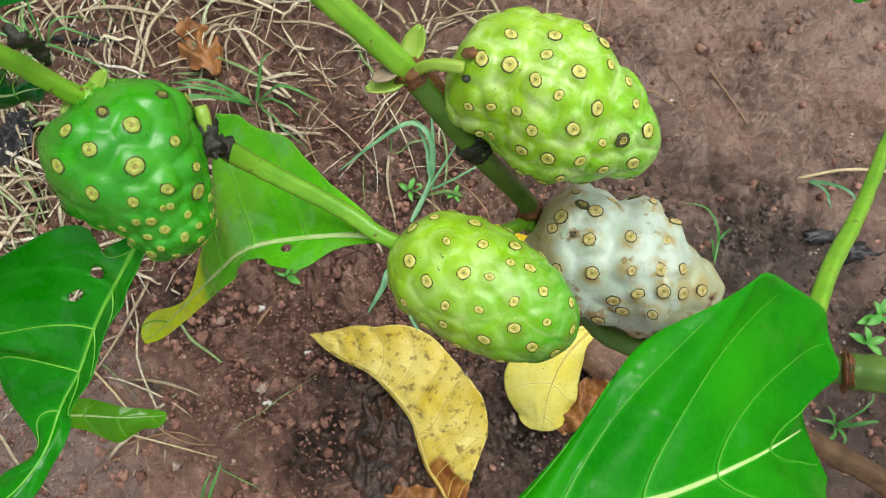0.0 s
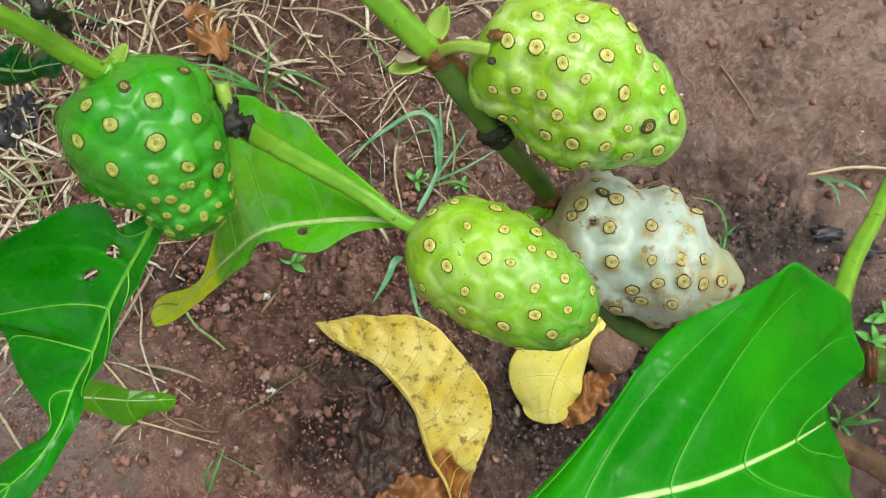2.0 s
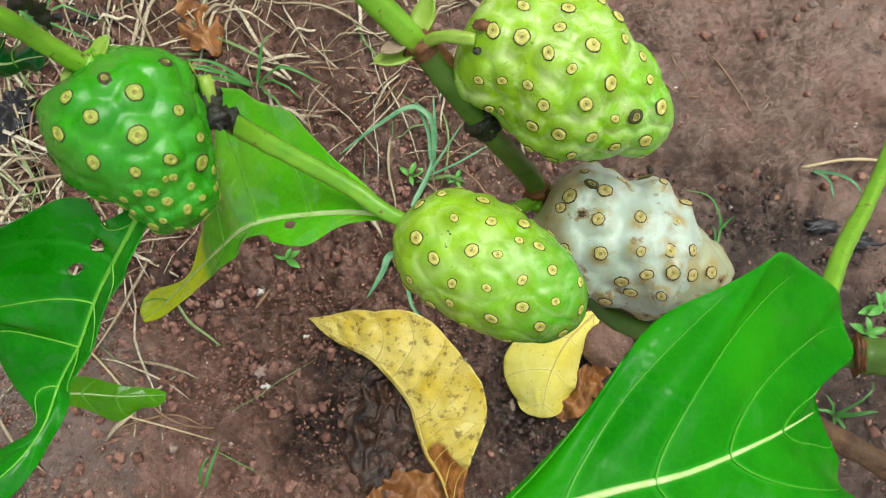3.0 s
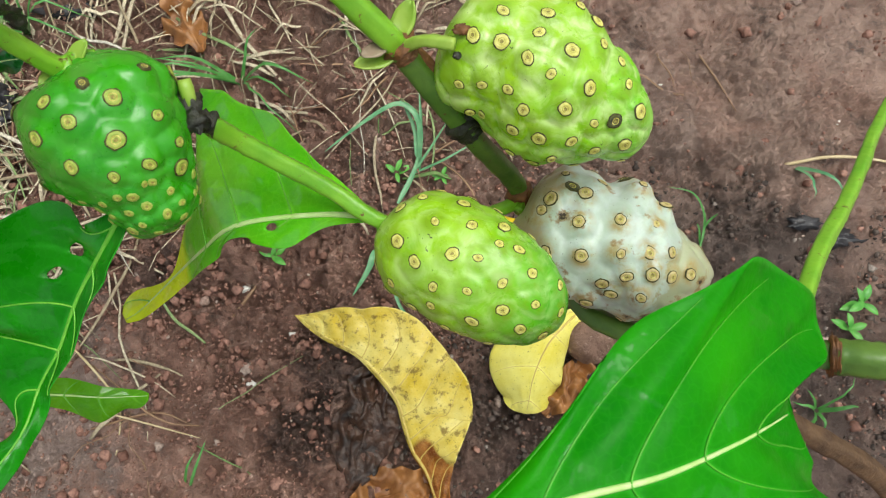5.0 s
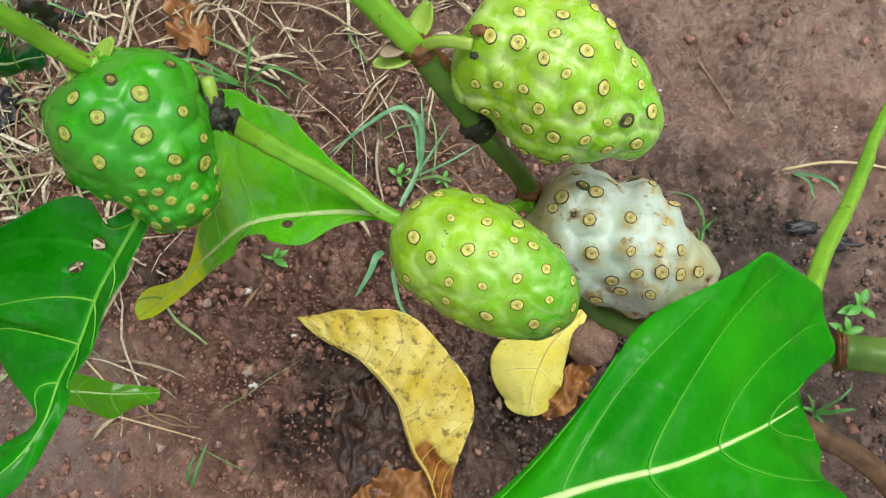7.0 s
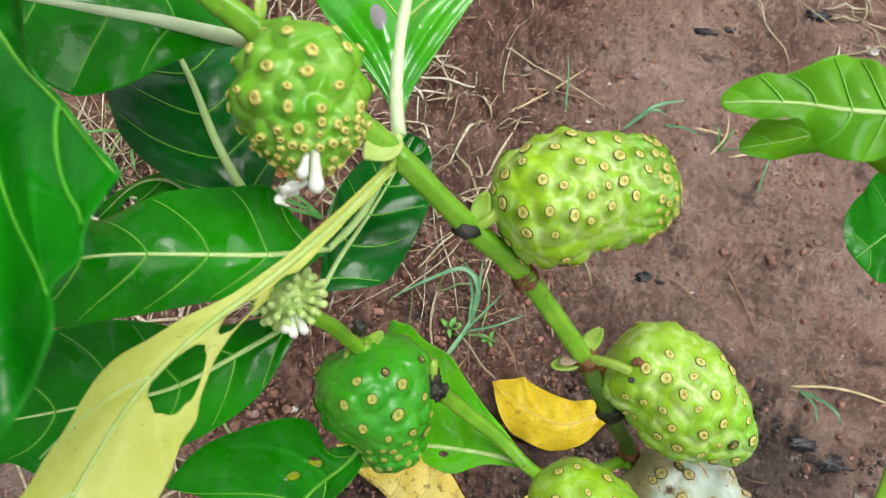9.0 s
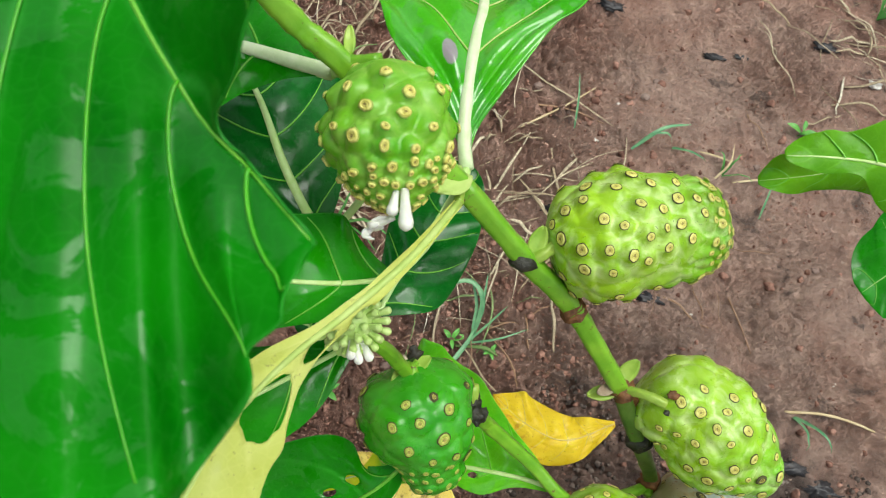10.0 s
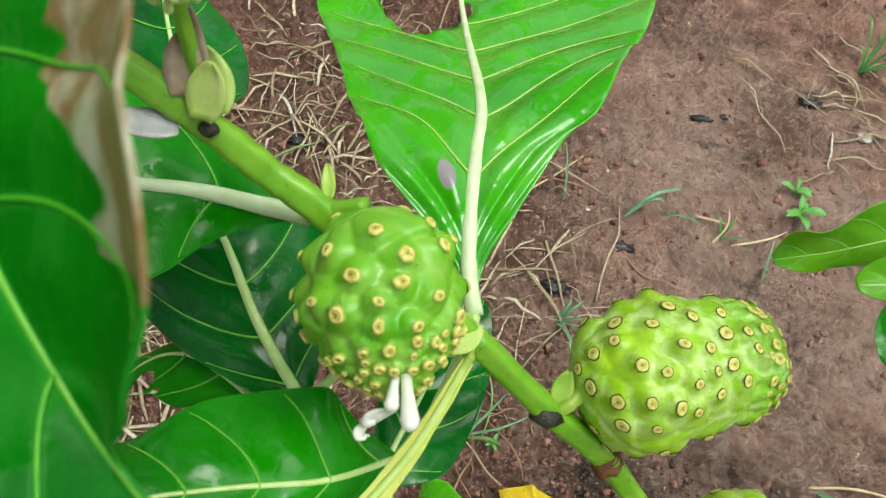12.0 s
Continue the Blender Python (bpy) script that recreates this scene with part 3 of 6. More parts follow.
def fruit(label, a, b, low, high, eyes, skin, eye_kind, eye_r, lump, seed, small_from=2.0, small=0.6, knob=0.0, crowd=2.0, cells=1.4, rotten=0.03, dome_h=0.9, crease=0.75, bulge=0.8, small_kind="knob", packing=1.75):
    """A syncarp from its stalk end a to its tip b. eyes: position along the axis and angle from the top side, by turns; the far side is filled in."""
    rng = np.random.RandomState(seed)
    a, b = np.array(a), np.array(b)
    ax = b - a
    length = np.linalg.norm(ax)
    ax = ax / length
    u = np.array([0, 0, 1.0]) - ax[2] * ax
    u /= np.linalg.norm(u)
    w = np.cross(ax, u)

    # half-widths in millimetres on both sides of the axis, by turns with the places along it
    q_fine = np.linspace(0, 1, 161)
    sides = []
    for row in (low, high):
        q = np.arccos(1 - 2 * np.array(row[0::2])) / math.pi
        r = np.interp(q_fine, q, np.array(row[1::2]) * 0.001)
        for _ in range(6):
            r[1:-1] = 0.25 * r[:-2] + 0.5 * r[1:-1] + 0.25 * r[2:]
        sides.append(r)

    def at(s, ang):
        q = math.acos(1 - 2 * min(max(s, 0.0), 1.0)) / math.pi
        k = 0.5 + 0.5 * math.sin(ang)
        r = np.interp(q, q_fine, sides[0]) * k + np.interp(q, q_fine, sides[1]) * (1 - k)
        return a + ax * s * length + (u * math.cos(ang) + w * math.sin(ang)) * r

    spots = [(eyes[i], math.radians(eyes[i + 1])) for i in range(0, len(eyes), 2)]
    places = [at(*p) for p in spots]
    tries = 0
    while tries < 900 and len(spots) < 75:
        tries += 1
        s, ang = 0.04 + 0.93 * rng.rand(), math.radians(75 + 215 * rng.rand())
        p = at(s, ang)
        gap = eye_r * (2.2 if s > small_from else 3.4)
        if min(np.linalg.norm(p - q) for q in places) > gap:
            spots.append((s, ang))
            places.append(p)
    tries = 0
    while crowd < 1 and tries < 700:
        tries += 1
        s, ang = crowd + (0.985 - crowd) * rng.rand(), 6.283 * rng.rand()
        p = at(s, ang)
        if min(np.linalg.norm(p - q) for q in places) > eye_r * small * packing:
            spots.append((s, ang))
            places.append(p)
    centre = np.array(places)
    height = rng.rand(len(places))
    ns, na = 84, 108
    verts, seam, along, close = [], [], [], []
    ss = 0.5 - 0.5 * np.cos(np.linspace(0.02, math.pi - 0.02, ns))

    def swell(p, s):
        d = np.linalg.norm(centre - p, axis=1)
        k = small if s > small_from else 1.0
        wt = np.exp(-((d - d.min()) / (eye_r * 0.8 * k)))
        own = float(wt @ height / wt.sum())
        d = np.sort(d)
        gapd = (d[1] - d[0]) / (eye_r * k)
        dome = math.exp(-(d[0] / (eye_r * 1.9 * k)) ** 2)
        h = lump * (cells * own + dome_h * dome * k - crease * math.exp(-gapd * 2.2) * k) + knob * max(0.0, 1 - d[0] / (eye_r * 1.7 * k)) ** 0.7
        return h, math.exp(-gapd * 0.55), math.exp(-(d[0] / (eye_r * 1.7 * k)) ** 2)

    for s in ss:
        for k in range(na):
            ang = 2 * math.pi * k / na
            p = at(s, ang)
            h, sm, nr = swell(p, s)
            out = u * math.cos(ang) + w * math.sin(ang)
            soft = noise.noise(Vector(p * 55) + Vector((seed, 0, 0))) * lump * bulge
            edge = min(1.0, min(s, 1 - s) * 9)
            verts.append(p + (out * edge + ax * (1 - edge) * (1 if s > 0.5 else -1)) * (h + soft) * (0.35 + 0.65 * edge))
            seam.append(sm)
            close.append(nr)
            along.append(s)
    faces = [(i * na + k, i * na + (k + 1) % na, (i + 1) * na + (k + 1) % na, (i + 1) * na + k) for i in range(ns - 1) for k in range(na)]
    faces.append(tuple(reversed(range(na))))
    faces.append(tuple(range((ns - 1) * na, ns * na)))
    me = bpy.data.meshes.new("skin")
    me.from_pydata([tuple(v) for v in verts], [], faces)
    me.materials.append(skin)
    for name, vals in (("seam", seam), ("along", along), ("near", close)):
        me.attributes.new(name, "FLOAT", "POINT").data.foreach_set("value", vals)
    for p in me.polygons:
        p.use_smooth = True
    top = empty("noni_fruit", tuple(a), label, "fruit", "fruits on the shrub")
    ob = new("skin", me)
    ob.parent = top
    ob.matrix_parent_inverse = Matrix.Translation(-Vector(a))
    vv = np.array(verts).reshape(ns, na, 3)
    for (s, ang), p in zip(spots, places):
        i = min(max(int(np.argmin(abs(ss - s))), 1), ns - 2)
        k = int(round(ang / (2 * math.pi) * na)) % na
        q = vv[i, k]
        n = np.cross(vv[i, (k + 1) % na] - vv[i, k - 1], vv[i + 1, k] - vv[i - 1, k])
        n /= np.linalg.norm(n) + 1e-12
        if n @ (q - (a + ax * s * length)) < 0:
            n = -n
        r = eye_r * (0.7 + 0.45 * rng.rand()) * (small if s > small_from else 1.0)
        quat = Vector(n).to_track_quat("Z", "Y")
        m = Matrix.LocRotScale(Vector(q) - Vector(n) * r * 0.05, quat @ Euler((0, 0, rng.rand() * 6)).to_quaternion(), (r * (0.72 + 0.3 * rng.rand()), r, r * (1.3 if knob > 0.001 and s > small_from else 0.8 if knob > 0.001 else 0.45)))
        kind = small_kind if s > small_from else "black" if rng.rand() < rotten else eye_kind
        e = new("eye", EYES[kind][rng.randint(4)])
        e.parent = top
        e.matrix_parent_inverse = Matrix.Translation(-Vector(a))
        e.matrix_basis = m
    return top


# ---- ground ----
def ground_z(x, y):
    """Height of the earth: broad swells, clods where it is rough, crumbs."""
    fade = 1.0 / (1.0 + max(0.0, math.hypot(x - 0.2, y - 0.3) - 1.2))
    rough = 0.35 + 0.65 * min(1.0, max(0.0, 0.5 + 1.6 * noise.noise((x * 3.1 + 4, y * 3.1, 2.0)) + 0.5 * (0.22 - x) * 2))
    z = 0.009 * noise.noise((x * 6, y * 6, 0.3)) + 0.004 * noise.noise((x * 17, y * 17, 1.3))
    c = noise.noise((x * 48, y * 48, 5.0))
    z += rough * (0.006 * c + 0.006 * max(0.0, noise.noise((x * 85, y * 85, 9.0))) + 0.003 * noise.noise((x * 150, y * 150, 3.0)))
    z += 0.004 * (1 - rough) * math.sin(38 * (y + 0.55 * x + 0.05 * noise.noise((x * 4, y * 4, 0.0))))
    return z * fade


def build_ground():
    def spread(lo, hi, step):
        inner = np.arange(lo, hi, step)
        grow = np.cumsum(step * 1.3 ** np.arange(1, 48))
        return np.concatenate([(lo - grow)[::-1], inner, inner[-1] + grow])
    xs, ys = spread(-0.46, 1.0, 0.0025), spread(-0.22, 1.25, 0.0025)
    nx, ny = len(xs), len(ys)
    # broad forms on a coarse net, then fine crumbs and cracks on every point
    cx, cy = np.linspace(-1.2, 1.6, 281), np.linspace(-1.0, 1.7, 271)
    coarse = np.array([[ground_z(x, y) for x in cx] for y in cy])
    gx, gy = np.meshgrid(xs, ys)
    ix = np.clip((gx - cx[0]) / (cx[1] - cx[0]), 0, len(cx) - 1.001)
    iy = np.clip((gy - cy[0]) / (cy[1] - cy[0]), 0, len(cy) - 1.001)
    i, j = ix.astype(int), iy.astype(int)
    fx, fy = ix - i, iy - j
    z = (coarse[j, i] * (1 - fx) + coarse[j, i + 1] * fx) * (1 - fy) + (coarse[j + 1, i] * (1 - fx) + coarse[j + 1, i + 1] * fx) * fy
    far = np.clip(2.0 - np.hypot(gx - 0.2, gy - 0.3), 0, 1)
    z = z * far
    ca, sa = math.cos(0.6), math.sin(0.6)
    u, v = gx * ca + gy * sa, gy * ca - gx * sa
    loose_here = np.clip(0.74 + 0.6 * lattice(gx * 5, gy * 5, 4) + 2.2 * np.minimum(0.3 - gx, 0.1) + 0.3 * lattice(gx * 14, gy * 14, 8), 0.08, 1.0)
    wx, wy = gx + 0.006 * lattice(gx * 60, gy * 60, 5), gy + 0.006 * lattice(gx * 60, gy * 60, 6)
    crumbs = 0.0095 * np.abs(lattice(wx * 42, wy * 42, 1)) + 0.0075 * np.abs(lattice(u * 85, v * 85, 2)) + 0.0085 * np.abs(lattice(wx * 150, wy * 150, 3)) + 0.004 * lattice(u * 300, v * 330, 9)
    ripple = 0.0035 * np.abs(lattice(u * 7 + 0.4 * lattice(gx * 9, gy * 9, 3), v * 38, 7)) + 0.0022 * lattice(gx * 110, gy * 110, 11) + 0.0016 * lattice(u * 260, v * 260, 12)
    clods = 0.012 * np.abs(lattice(wx * 17, wy * 17, 21)) - 0.010 * np.clip(lattice(u * 24, v * 24, 22) - 0.35, 0, 1) + 0.004 * lattice(wx * 34, wy * 34, 23)
    z = z + far * (0.35 + 0.65 * loose_here) * (clods - 0.004)
    z = z + far * (loose_here * 1.8 * (crumbs - 0.0085) + (1 - loose_here) * 1.6 * ripple)
    verts = np.column_stack([gx.ravel(), gy.ravel(), z.ravel()])
    k = (np.arange(ny - 1)[:, None] * nx + np.arange(nx - 1)[None, :]).ravel()
    faces = np.column_stack([k, k + 1, k + nx + 1, k + nx])
    me = bpy.data.meshes.new("ground")
    me.vertices.add(len(verts))
    me.vertices.foreach_set("co", verts.ravel())
    me.loops.add(faces.size)
    me.loops.foreach_set("vertex_index", faces.ravel())
    me.polygons.add(len(faces))
    me.polygons.foreach_set("loop_start", np.arange(0, faces.size, 4))
    me.polygons.foreach_set("use_smooth", np.ones(len(faces), dtype=bool))
    me.update(calc_edges=True)
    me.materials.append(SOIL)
    return tagged(new("ground", me), "damp red-brown bare earth with crumbs and clods", "soil", kind="structure")


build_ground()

# ---- the shrub: stems ----
shrub = empty("noni_shrub", (0.72, 0.0, 0.0), "green noni shrub with thick stems and large glossy wet leaves", "shrub")

MAIN = [(-0.075, 0.152, 0.81), (-0.045, 0.15, 0.785), (-0.027, 0.147, 0.77), (-0.013, 0.144, 0.757), (0.002, 0.139, 0.75), (0.028, 0.131, 0.728), (0.052, 0.124, 0.708),
        (0.089, 0.11, 0.676), (0.117, 0.101, 0.653), (0.16, 0.079, 0.604), (0.184, 0.06, 0.571), (0.207, 0.05, 0.532), (0.213, 0.043, 0.52),
        (0.232, 0.012, 0.508), (0.244, -0.012, 0.506), (0.28, -0.03, 0.53), (0.321, -0.039, 0.572)]


def stem(path, radii, mat, label="", lump=0.1, seed=0, name="stem"):
    return part(name, tube(smooth_path(path, 9), radii, 20, 1.0, lump, seed, 0.09), mat, shrub, label)


stem(MAIN[:7], [0.0043, 0.0044, 0.0046, 0.0048], STEM, seed=1)
stem(MAIN[6:10], [0.0048, 0.005, 0.005], STEM, seed=2)
stem(MAIN[9:13], [0.005, 0.0046, 0.0048], STEM_DARK, seed=3)
stem(MAIN[12:17], [0.0048, 0.005, 0.0055], STEM_DARK, seed=4)
TRUNK = [(0.321, -0.039, 0.572), (0.347, -0.044, 0.578), (0.42, -0.05, 0.56), (0.54, -0.045, 0.42), (0.66, -0.02, 0.18), (0.72, 0.0, -0.02)]
stem(TRUNK, [0.0065, 0.0065, 0.008, 0.01, 0.012], STEM_DARK, "dark green woody lower stem", seed=5, name="trunk")
SHOOT = [(0.152, 0.023, 0.56), (0.126, 0.038, 0.569), (0.099, 0.05, 0.586), (0.088, 0.053, 0.603), (0.07, 0.062, 0.6), (0.055, 0.066, 0.612), (0.048, 0.062, 0.632), (0.038, 0.064, 0.655), (0.029, 0.064, 0.672), (0.022, 0.066, 0.683)]
stem([(0.213, 0.043, 0.52), (0.185, 0.03, 0.535)] + SHOOT[:4], [0.003, 0.0034, 0.0036, 0.004, 0.0042], STEM, seed=6)
stem(SHOOT[3:], [0.0038, 0.0032, 0.0034, 0.003, 0.0026], STEM, seed=7)
SIDE = [(0.30, -0.028, 0.588), (0.329, 0.003, 0.558), (0.36, 0.03, 0.528), (0.392, 0.062, 0.499), (0.423, 0.094, 0.47), (0.47, 0.145, 0.45), (0.54, 0.21, 0.46)]
stem(SIDE, [0.0036, 0.0036, 0.0034, 0.003], STEM, seed=8)
DEAD = [(0.27, -0.03, 0.525), (0.348, -0.069, 0.48), (0.406, -0.098, 0.44), (0.52, -0.16, 0.3), (0.66, -0.06, 0.08)]
stem(DEAD, [0.0035, 0.0055, 0.006, 0.0065, 0.008], BARK, "brown woody lower branch", seed=9, name="branch")


def node_ring(at, along, r, mat, seed, length=0.006, name="node"):
    """A swollen leaf-scar ring on a stem."""
    at, along = np.array(at), np.array(along)
    along = along / np.linalg.norm(along)
    path = [at + along * length * k for k in np.linspace(-1, 1, 11)]
    part(name, tube(path, [r * 0.93, r * 1.08, r * 1.18, r * 1.12, r * 1.2, r * 1.08, r * 0.92], 20, 1.0, 0.42, seed), mat, shrub)


def bract(at, to, width, mat, seed=0, lift=0.2):
    """A small rounded stipule."""
    a, b = np.array(at), np.array(to)
    ln = np.linalg.norm(b - a)
    t = (b - a) / ln
    s = np.cross(t, [0, 0, 1.0])
    s /= np.linalg.norm(s)
    n = np.cross(s, t)
    bm = bmesh.new()
    rows = []
    for i in range(9):
        u = i / 8
        w = width * math.sin(math.pi * (0.12 + 0.86 * u)) ** 0.7
        rows.append([bm.verts.new(a + t * ln * u + s * w * v + n * (lift * ln * (u * u) - 0.5 * width * (1 - abs(v)) * 0.6 + 0.0002 * math.sin(9 * u + seed))) for v in (-1, -0.6, -0.2, 0.2, 0.6, 1)])
    for i in range(8):
        for j in range(5):
            bm.faces.new((rows[i][j], rows[i][j + 1], rows[i + 1][j + 1], rows[i + 1][j]))
    ob = part("bract", bm, mat, shrub)
    k = ob.modifiers.new("thickness", "SOLIDIFY")
    k.thickness = 0.0006


node_ring((0.117, 0.101, 0.653), (0.04, -0.02, -0.045), 0.0052, SCAR, 21, 0.005)
node_ring((0.16, 0.079, 0.604), (0.03, -0.02, -0.04), 0.0052, SCAR, 22, 0.004)
node_ring((0.184, 0.06, 0.571), (0.024, -0.014, -0.036), 0.0052, CHAR, 23, 0.006)
node_ring((0.212, 0.044, 0.522), (0.01, -0.01, -0.02), 0.005, SCAR, 24, 0.006)
node_ring((0.086, 0.0535, 0.604), (-0.02, 0.006, 0.005), 0.0042, CHAR, 25, 0.006)
node_ring((0.151, 0.0235, 0.56), (0.02, -0.01, -0.005), 0.0033, SCAR, 26, 0.0025)
node_ring((0.321, -0.039, 0.572), (0.026, -0.005, 0.008), 0.006, SCAR, 27, 0.002)
node_ring((0.05, 0.0625, 0.63), (-0.01, 0.002, 0.02), 0.0034, STEM, 28, 0.003)
part("dead_bud", blob((0.086, 0.108, 0.680), (0.0062, 0.0042, 0.0035), 3, 0.4), CHAR, shrub, "blackened dead bud scale")
for k, (at, size) in enumerate((((0.1805, 0.066, 0.577), (0.0058, 0.0048, 0.004)), ((0.1865, 0.0625, 0.5745), (0.0052, 0.004, 0.0045)), ((0.192, 0.067, 0.570), (0.004, 0.0045, 0.0035)),
                               ((0.083, 0.0575, 0.6085), (0.0045, 0.006, 0.0035)), ((0.0865, 0.051, 0.609), (0.0042, 0.0042, 0.0035)), ((0.114, 0.105, 0.656), (0.0035, 0.003, 0.0025)))):
    part("dead_bud", blob(at, size, 40 + k, 0.75, 3, 2.4), CHAR, shrub, "blackened dead bud scale")
part("stub", tube([(0.085, 0.0535, 0.606), (0.0835, 0.0625, 0.6125), (0.083, 0.065, 0.614)], [0.0022, 0.0026, 0.0024], 12, 1.0, 0.15, 3), BRACT, shrub, "pale stub of a fallen leaf stalk")
part("scar", blob((0.1821, 0.078, 0.6185), (0.0026, 0.0022, 0.0012), 71, 0.7, 3, 2.2), SCAR, shrub, "brown rotten scar at a fruit base")
part("scar", blob((0.1802, 0.0692, 0.616), (0.0016, 0.0014, 0.0009), 72, 0.6, 3, 2.2), CHAR, shrub)
bract((0.164, 0.0785, 0.607), (0.178, 0.0675, 0.587), 0.0036, SCAR, 13, 0.05)
bract((0.155, 0.079, 0.609), (0.146, 0.0735, 0.609), 0.003, DRY_BRACT, 14)
part("withered_leaf", tube(smooth_path([(0.047, 0.065, 0.672), (0.049, 0.062, 0.668), (0.049, 0.065, 0.66), (0.049, 0.063, 0.652)], 5), [0.0012, 0.0028, 0.0018, 0.0024, 0.0008], 12, 0.6, 0.7, 17), CHAR, shrub, "blackened curled withered leaf")
part("dead_bud", blob((-0.027, 0.144, 0.775), (0.0028, 0.002, 0.002), 5, 0.3), CHAR, shrub)


bract((0.158, 0.082, 0.607), (0.165, 0.094, 0.611), 0.0045, BRACT, 1)
bract((0.158, 0.078, 0.604), (0.143, 0.073, 0.602), 0.004, BRACT, 2)
bract((0.187, 0.064, 0.575), (0.181, 0.072, 0.578), 0.003, BRACT, 3)
bract((0.085, 0.056, 0.607), (0.078, 0.058, 0.611), 0.0035, BRACT, 4)
bract((0.09, 0.112, 0.68), (0.092, 0.124, 0.684), 0.004, BRACT, 5)
bract((0.053, 0.128, 0.713), (0.043, 0.113, 0.719), 0.0062, PALE_GREEN, 6, 0.1)
bract((0.05, 0.064, 0.632), (0.043, 0.056, 0.63), 0.0035, BRACT, 7)
bract((0.051, 0.063, 0.632), (0.058, 0.07, 0.633), 0.003, BRACT, 8)
bract((-0.026, 0.148, 0.776), (-0.031, 0.161, 0.785), 0.0058, PALE_GREEN, 9, 0.05)
bract((-0.029, 0.147, 0.776), (-0.035, 0.168, 0.789), 0.003, DRY_BRACT, 10)
bract((-0.034, 0.143, 0.776), (-0.05, 0.14, 0.778), 0.0042, PALE_BRACT, 11)
bract((-0.033, 0.147, 0.783), (-0.034, 0.159, 0.792), 0.0045, DRY_BRACT, 15, 0.1)
bract((-0.028, 0.143, 0.78), (-0.026, 0.153, 0.79), 0.005, PALE_GREEN, 16, 0.1)
bract((0.003, 0.142, 0.753), (0.001, 0.152, 0.752), 0.002, BRACT, 12)
stem([(-0.029, 0.149, 0.776), (-0.032, 0.156, 0.79), (-0.034, 0.16, 0.806)], [0.0026, 0.0018, 0.0018], STEM, seed=31, name="stalk")

